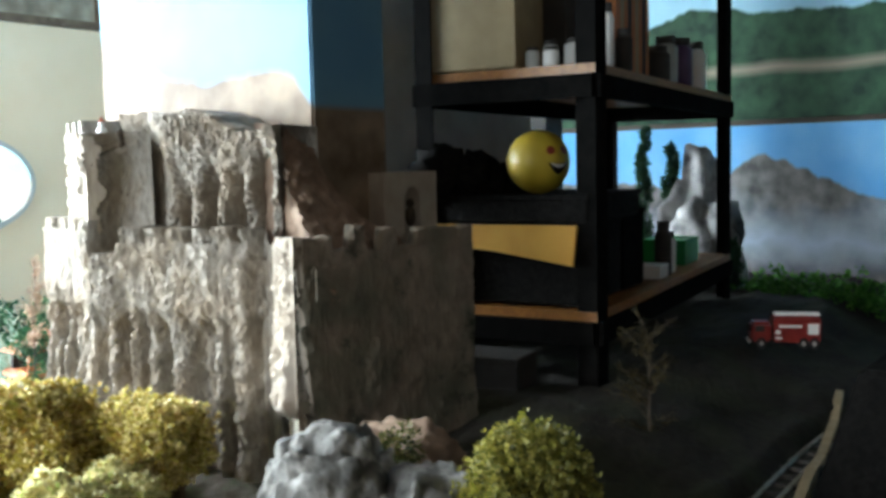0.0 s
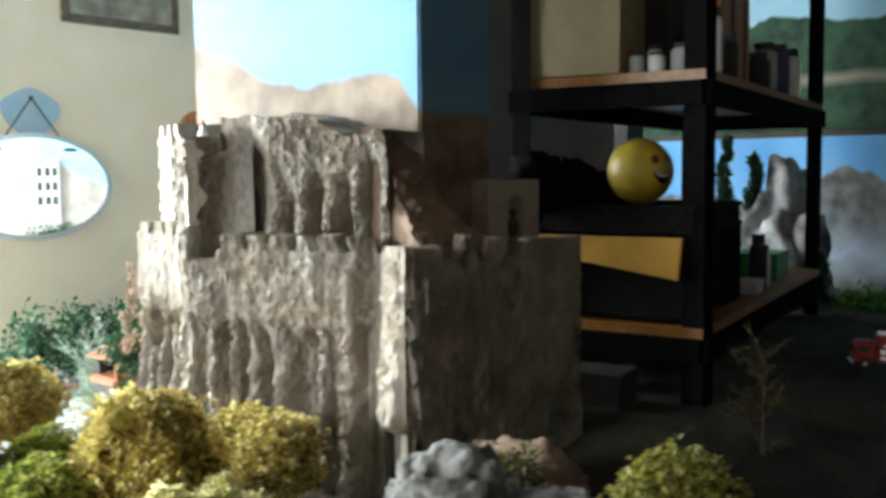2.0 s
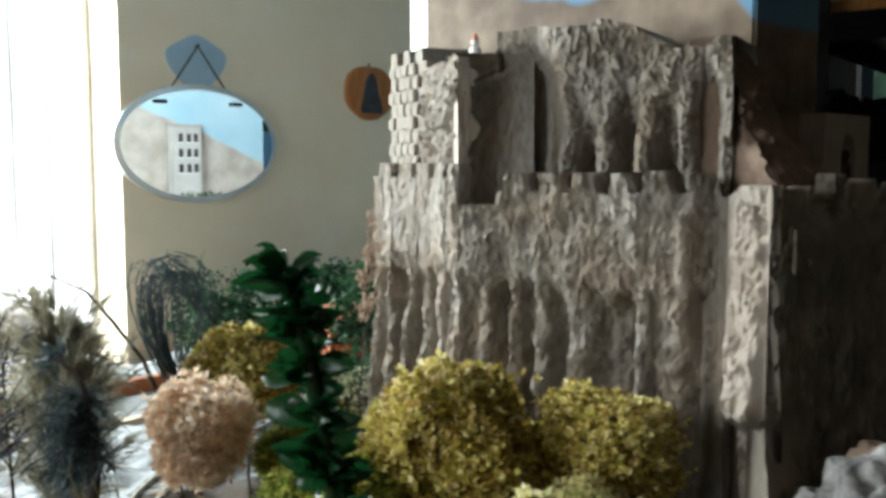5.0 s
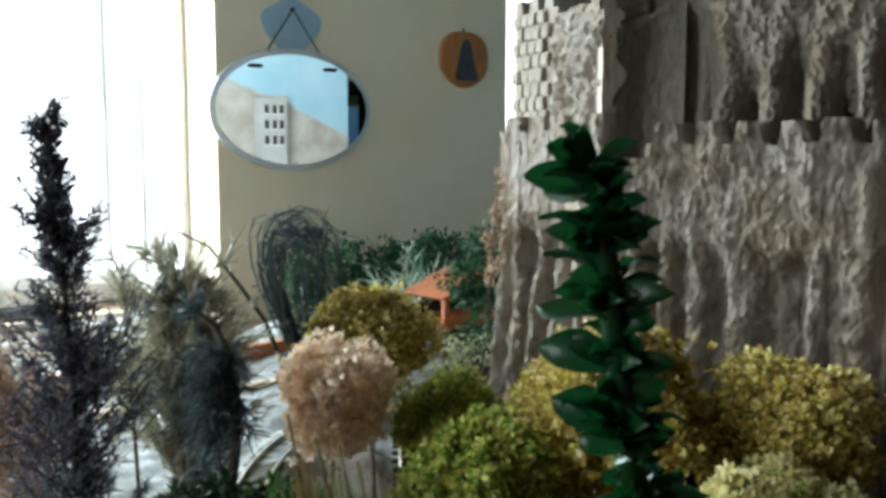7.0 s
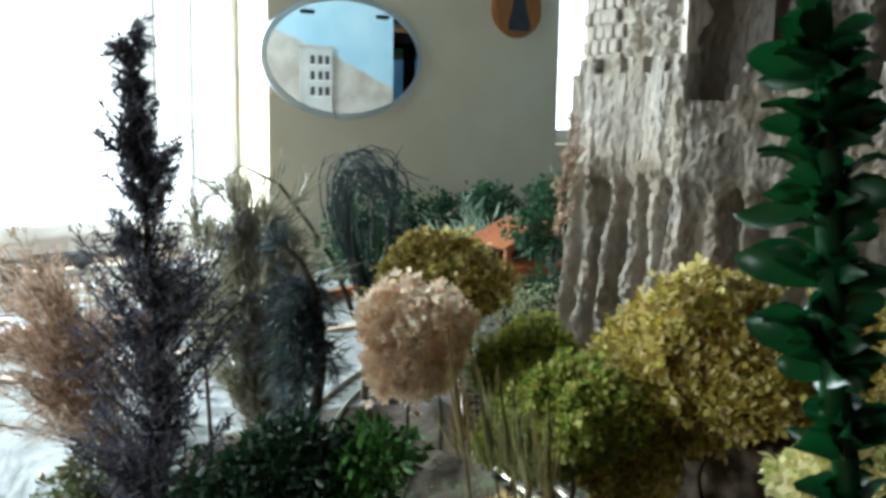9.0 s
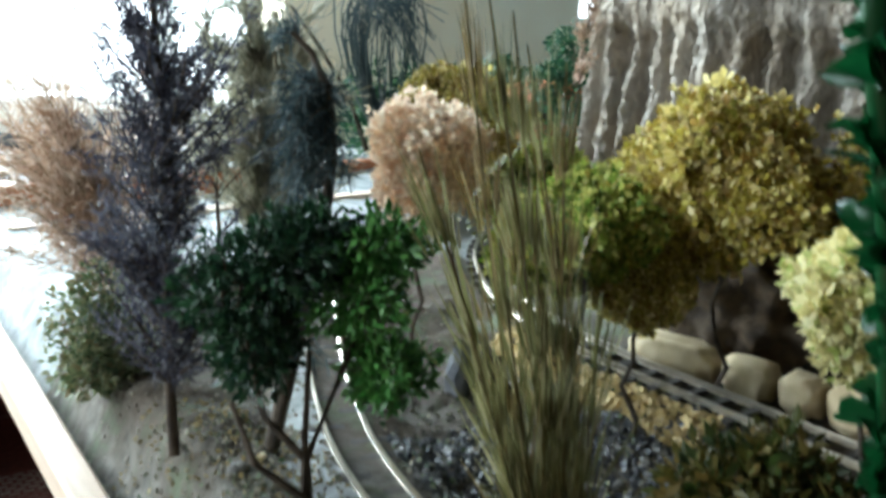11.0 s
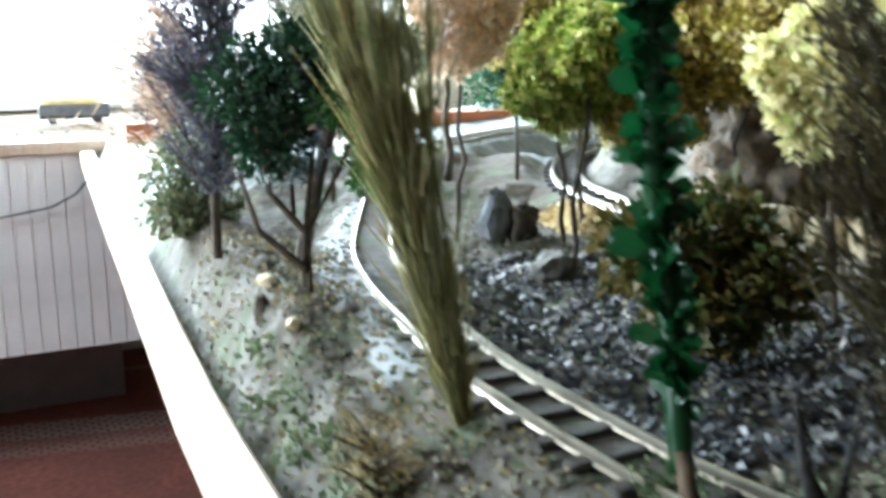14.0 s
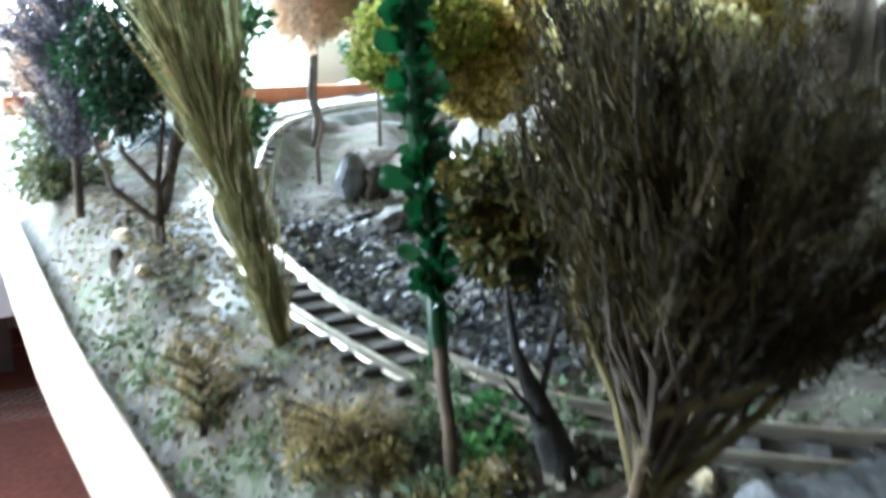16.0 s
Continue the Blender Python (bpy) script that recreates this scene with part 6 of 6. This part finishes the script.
def crate(name, u0, u1, v0, v1, z0, z1, material, label, cat, lid=None):
    q = [along(u0, v0, 0), along(u1, v0, 0), along(u1, v1, 0), along(u0, v1, 0)]
    c = sum(q, Vector()) / 4
    c.z = z0
    r = thing(name, c, label, cat)
    t = 0.012
    V = [((p.x - c.x) * (1 - ins), (p.y - c.y) * (1 - ins), h) for h, ins in ((0, 0.03), (0.006, 0), (z1 - z0 - t, 0), (z1 - z0 - t + 0.002, 0.02)) for p in q]
    F = [(3, 2, 1, 0), (12, 13, 14, 15)] + [(4 * m + k, 4 * m + (k + 1) % 4, 4 * m + 4 + (k + 1) % 4, 4 * m + 4 + k) for m in range(3) for k in range(4)]
    mesh_ob("body", V, F, material, r)
    V = [((p.x - c.x) * k2, (p.y - c.y) * k2, h) for h, k2 in ((z1 - z0 - t + 0.002, 1.02), (z1 - z0 - 0.002, 1.02), (z1 - z0, 0.99)) for p in q]
    F = [(3, 2, 1, 0), (8, 9, 10, 11)] + [(4 * m + k, 4 * m + (k + 1) % 4, 4 * m + 4 + (k + 1) % 4, 4 * m + 4 + k) for m in range(2) for k in range(4)]
    mesh_ob("lid", V, F, lid or material, r)
    return r


crate("record_player", 0.0, 0.28, 0.05, 0.95, 0.44, 0.495, M_BLACKCLOTH, "flat black box below the yellow ball", "box")
crate("black_case", 0.02, 0.22, 0.1, 0.95, 0.28, 0.44, M_BLACKCLOTH, "black case on the lower shelf", "case")
crate("storage_box", 0.0, 0.12, 0.42, 0.97, 0.738, 0.92, M_BEIGE, "beige cardboard box on the upper shelf", "box")
crate("dark_cabinet", 0.13, 0.3, 0.3, 0.95, 0.738, 1.02, M_DARK, "dark wooden box on the upper shelf", "box")
crate("green_box", 0.68, 0.8, 0.1, 0.4, 0.278, 0.345, M_GREENBOX, "green plastic box on the lower shelf", "box")
crate("dark_machine", 0.24, 0.36, 0.1, 0.6, 0.278, 0.45, M_BLACKMETAL, "dark metal appliance on the lower shelf", "appliance")
crate("white_packet", 0.42, 0.48, 0.05, 0.3, 0.278, 0.31, M_WHITE, "small white packet on the lower shelf", "packet")
crate("dark_carton", -0.10, -0.02, 0.3, 0.9, 0.06, 0.20, M_DARK, "dark carton below the rack", "carton")
V = [along(-0.004, 0.1, 0.437), along(-0.004, 0.9, 0.437), along(-0.004, 0.92, 0.40), along(-0.004, 0.55, 0.385), along(-0.004, 0.12, 0.36)]
tagged(mesh_ob("yellow_card", [(*p[:2], p.z) for p in V] + [(p.x + 0.006, p.y, p.z) for p in V], [(0, 1, 2, 3, 4), (9, 8, 7, 6, 5)] + [(k, 5 + k, 5 + (k + 1) % 5, (k + 1) % 5) for k in range(5)], M_YCARD), "bent orange-yellow card hanging over the shelf", "card")
for k in range(3):
    rock("black_plush_toy", along(0.02 + 0.03 * k, 0.9 - 0.16 * k, 0.535 - 0.01 * k), (0.07 - 0.012 * k, 0.05, 0.06 - 0.01 * k), 70 + k, M_BLACKCLOTH, "crumpled black plush on the flat box", 0.3 * k, 0.4, "plush")


def book(u, h, w, material, label):
    p = along(u, 0.12, 0.738)
    r = thing("book", p, label, "book", "books on the rack")
    mesh_ob("cover", *box(0, w, 0, 0.004, 0, h, 0.001), material, r)
    mesh_ob("cover", *box(0, 0.003, 0.004, 0.13, 0, h, 0.001), material, r)
    mesh_ob("cover", *box(w - 0.003, w, 0.004, 0.13, 0, h, 0.001), material, r)
    mesh_ob("pages", *box(0.003, w - 0.003, 0.005, 0.125, 0.003, h - 0.003), M_WHITE, r)


for k in range(9):
    book(0.22 + 0.022 * k, 0.2 + 0.03 * ((k * 7) % 5) / 4, 0.022, (M_BOOK, M_BEIGE, M_BOOK, M_DARK)[k % 4], ("worn orange book on the upper shelf", "worn beige book on the upper shelf", "worn orange book on the upper shelf", "dark book on the upper shelf")[k % 4])


def jar(u, v, z, h, r0, material, label):
    r = thing("jar", along(u, v, z), label, "jar", "jars on the rack")
    mesh_ob("body", *tube([(0, 0, 0), (0, 0, 0.004), (0, 0, h * 0.75), (0, 0, h * 0.85)], [r0 * 0.9, r0, r0, r0 * 0.7], 16), material, r, "", True)
    mesh_ob("lid", *tube([(0, 0, h * 0.85), (0, 0, h)], [r0 * 0.75, r0 * 0.75], 16), M_DARK, r)


jar(0.12, 0.12, 0.738, 0.07, 0.022, M_GLASSJAR, "small glass jar with a dark lid")
jar(0.16, 0.15, 0.738, 0.09, 0.02, M_GLASSJAR, "tall glass jar with a dark lid")
jar(0.05, 0.15, 0.738, 0.05, 0.024, M_GREYPANEL, "low grey pot with a dark lid")
jar(0.46, 0.1, 0.738, 0.08, 0.03, M_DARK, "dark pot on the upper shelf")
jar(0.56, 0.12, 0.278, 0.1, 0.02, M_WHITE, "white bottle on the lower shelf")
jar(0.52, 0.1, 0.738, 0.11, 0.03, M_GLASSJAR, "rounded glass jar beside the books")
jar(0.035, 0.27, 0.738, 0.036, 0.016, M_WHITE, "small white jar on the upper shelf")
jar(0.035, 0.37, 0.738, 0.038, 0.015, M_GLASSJAR, "small glass jar beside the beige box")
jar(0.075, 0.32, 0.738, 0.055, 0.016, M_GLASSJAR, "slim glass jar with a dark lid")
jar(0.10, 0.22, 0.738, 0.06, 0.015, M_BOOK, "small orange pot on the upper shelf")
jar(0.10, 0.05, 0.738, 0.12, 0.016, M_WHITE, "slim white bottle beside the rack post")
jar(0.20, 0.055, 0.738, 0.085, 0.018, M_DARK, "dark pot before the books")
jar(0.64, 0.1, 0.738, 0.12, 0.03, M_PURPLE, "purple plastic pot on the upper shelf")
jar(0.80, 0.12, 0.738, 0.13, 0.026, M_WHITE, "white plastic bottle on the upper shelf")
jar(0.66, 0.50, 0.278, 0.17, 0.018, M_WHITE, "tall white bottle behind the green box")
jar(0.50, 0.10, 0.278, 0.13, 0.02, M_DARK, "dark bottle on the lower shelf")

# ---- painted panel behind the rack, seen in the mirror ----
M_PANELPAINT = painted("painted_mountain_panel", 0.0, (0.32, 0.52, 0.62), (0.45, 0.62, 0.7), (0.36, 0.32, 0.27), (0.5, 0.46, 0.41), 0, 9.0, 0.03, 0.6, ((1.5, 0.70), (1.72, 0.72), (1.9, 0.64), (2.05, 0.60), (2.335, 0.47)))
p = mesh_ob("backdrop_panel", *box(1.5, 2.335, 0.722, 0.734, 0.02, 1.3), M_PANELPAINT)
tagged(p, "hardboard panel painted with pale mountains and sky", "backdrop", kind="structure")
p = mesh_ob("backdrop_panel_back", *box(1.5, 2.335, 0.714, 0.721, 0.02, 1.3), M_GREYPANEL)
tagged(p, "grey back of the hardboard panel", "backdrop", kind="structure")


M_STUCCO = mat("pale_grey_stucco", (0.44, 0.43, 0.4), (0.54, 0.53, 0.5), 22, 0.85, 0.2, 4, stain=(0.36, 0.35, 0.32), amount=0.6)


def white_house():
    r = thing("white_house", (1.945, 0.76, 0.02), "white model tower house with rows of small windows", "model house")
    mesh_ob("wall", *box(-0.058, 0.06, -0.024, 0.03, 0, 0.60, 0.002), M_STUCCO, r)
    mesh_ob("roof", *box(-0.064, 0.066, -0.025, 0.036, 0.601, 0.612, 0.002), M_GREYPANEL, r)
    for z in (0.42, 0.48, 0.54):
        for x in (-0.03, 0.005, 0.036):
            w = mesh_ob("window", *box(x - 0.009, x + 0.009, 0.028, 0.032, z, z + 0.034), M_DARK, r)
            mesh_ob("sill", *box(x - 0.011, x + 0.011, 0.03, 0.035, z - 0.004, z), M_WHITE, w)


white_house()
tuft_row("dark_hedge", [(1.9 + 0.05 * k, 0.84, 0.30, 0.06, 1.0) for k in range(4)], L_HEDGE, "dark green foam bushes before the white house", 95, 300, 0.014)
rock("green_mound", (1.98, 0.86, 0.12), (0.22, 0.09, 0.17), 96, M_EARTH, "earth mound below the white house", 0, 0.25, "mound", 4)
crate("dark_cupboard", 0.86, 0.98, 1.35, 1.7, 0.02, 1.3, M_DARK, "tall dark blue cupboard", "cupboard")

# ---- far side of the layout: road, truck, bushes ----
M_MOUNTAIN = mat("model_mountain", (0.16, 0.165, 0.17), (0.6, 0.6, 0.6), 22, 0.9, 0.8, 4, stain=(0.03, 0.035, 0.03), amount=1.0)


def truck():
    r = thing("fire_truck", (2.17, -0.06, max(ground_z(2.17 + dx, -0.06 + dy) for dx in (-0.04, 0, 0.04) for dy in (-0.08, 0, 0.08))), "dark red toy fire engine with white markings and ladder", "toy truck")
    r.rotation_euler = (0, 0, radians(-62))
    r.scale = (0.75, 0.8, 0.95)
    mesh_ob("body", *box(-0.035, 0.1, -0.03, 0.03, 0.016, 0.075, 0.004), M_RED, r)
    cab = mesh_ob("cab", *box(-0.1, -0.038, -0.03, 0.03, 0.016, 0.064, 0.008), M_RED, r)
    mesh_ob("windscreen", *box(-0.102, -0.098, -0.024, 0.024, 0.04, 0.056, 0.001), M_DARK, cab)
    for y in (-0.0312, 0.0288):
        mesh_ob("side_window", *box(-0.088, -0.062, y, y + 0.0024, 0.042, 0.056, 0.0008), M_DARK, cab)
    mesh_ob("bumper", *box(-0.107, -0.1, -0.028, 0.028, 0.014, 0.022, 0.002), M_WHITE, r)
    for y in (-0.0325, 0.0305):
        for x0, x1, z0, z1 in ((-0.02, 0.045, 0.052, 0.058), (0.062, 0.092, 0.036, 0.062), (-0.03, -0.012, 0.024, 0.03), (-0.03, -0.016, 0.036, 0.046)):
            mesh_ob("marking", *box(x0, x1, y, y + 0.002, z0, z1), M_WHITE, r)
    ladder = mesh_ob("ladder_rail", *box(-0.03, 0.1, -0.013, -0.010, 0.078, 0.084, 0.001), M_WHITE, r)
    mesh_ob("ladder_rail", *box(-0.03, 0.1, 0.010, 0.013, 0.078, 0.084, 0.001), M_WHITE, r)
    for k in range(9):
        mesh_ob("rung", *box(-0.024 + 0.0145 * k, -0.021 + 0.0145 * k, -0.010, 0.010, 0.0795, 0.0825), M_WHITE, ladder)
    for x in (-0.07, 0.05, 0.08):
        for y in (-0.031, 0.026):
            w = mesh_ob("wheel", *tube([(x, y, 0.014), (x, y + 0.005, 0.014)], [0.014, 0.014], 16), M_WHEEL, r)
            mesh_ob("hub", *tube([(x, y - 0.0008, 0.014), (x, y + 0.0058, 0.014)], [0.006, 0.006], 10), M_GREYPANEL, w)


truck()
tuft_row("green_bush", [(2.95, 0.30 - 0.06 * k, 0.13 + 0.02 * (k % 2), 0.06, 1.0) for k in range(9)], L_BRIGHT, "row of bright green bushes before the backdrop", 97, 300, 0.018)
rock("model_mountain", (2.95, 0.47, 0.27), (0.13, 0.11, 0.26), 99, M_MOUNTAIN, "pale grey model crag with bushes", 0, 0.5, "mountain", 4)
plume("bare_tree", (1.49, -0.06, 0.06), [(1.49, -0.06, 0.04), (1.5, -0.055, 0.14), (1.49, -0.06, 0.26)], L_DARKFAN, "dark bare tree beside the rack", 100, [(0.2, 1.0, 30, 0.04, 0.09, 0.9, 0.2)], 0.02, 0.0012, 24)
for k, (y, top) in enumerate(((0.66, 0.64), (0.56, 0.585), (0.36, 0.30))):
    tuft_row("cypress_tree", [(2.93 + 0.01 * math.sin(q * 2.1), y + 0.012 * math.sin(q * 1.3 + k), 0.05 + (top - 0.05) * q / 19, 0.037 * (1 - 0.036 * q), 1.7) for q in range(20)], L_HEDGE, "slim dark green model cypress before the painted backdrop", 110 + k, 240, 0.013, "model tree")
V = [(1.385, -0.345, 0.03), (1.80, -0.36, 0.03), (1.80, -0.80, 0.03), (1.37, -0.80, 0.03), (1.455, -0.402, 0.25), (1.73, -0.41, 0.262), (1.73, -0.76, 0.255), (1.45, -0.76, 0.25)]
wedge = bmesh.new()
wv = [wedge.verts.new(v) for v in V]
for f in ((3, 2, 1, 0), (4, 5, 6, 7), (0, 1, 5, 4), (1, 2, 6, 5), (2, 3, 7, 6), (3, 0, 4, 7)):
    wedge.faces.new([wv[k] for k in f])
bmesh.ops.bevel(wedge, geom=wedge.edges[:], offset=0.008, segments=3, affect="EDGES")
wedge.verts.index_update()
tagged(mesh_ob("black_block", [v.co[:] for v in wedge.verts], [[v.index for v in f.verts] for f in wedge.faces], M_BLACKCLOTH), "black tapered block standing beside the far track", "block")
wedge.free()
kv = []
for k in range(13):
    q = Vector((2.1, -0.2, 0)).lerp(Vector((1.36, -0.345, 0)), k / 12)
    z = ground_z(q.x, q.y)
    kv += [(q.x, q.y - 0.009, z - 0.01), (q.x, q.y - 0.008, z + 0.012), (q.x, q.y + 0.008, z + 0.012), (q.x, q.y + 0.009, z - 0.01)]
kf = [(4 * k + c, 4 * k + (c + 1) % 4, 4 * k + 4 + (c + 1) % 4, 4 * k + 4 + c) for k in range(12) for c in range(4)]
tagged(mesh_ob("road_kerb", kv, kf + [(3, 2, 1, 0), (48, 49, 50, 51)], M_CREAMSTONE), "low pale kerb beside the far track", "kerb")
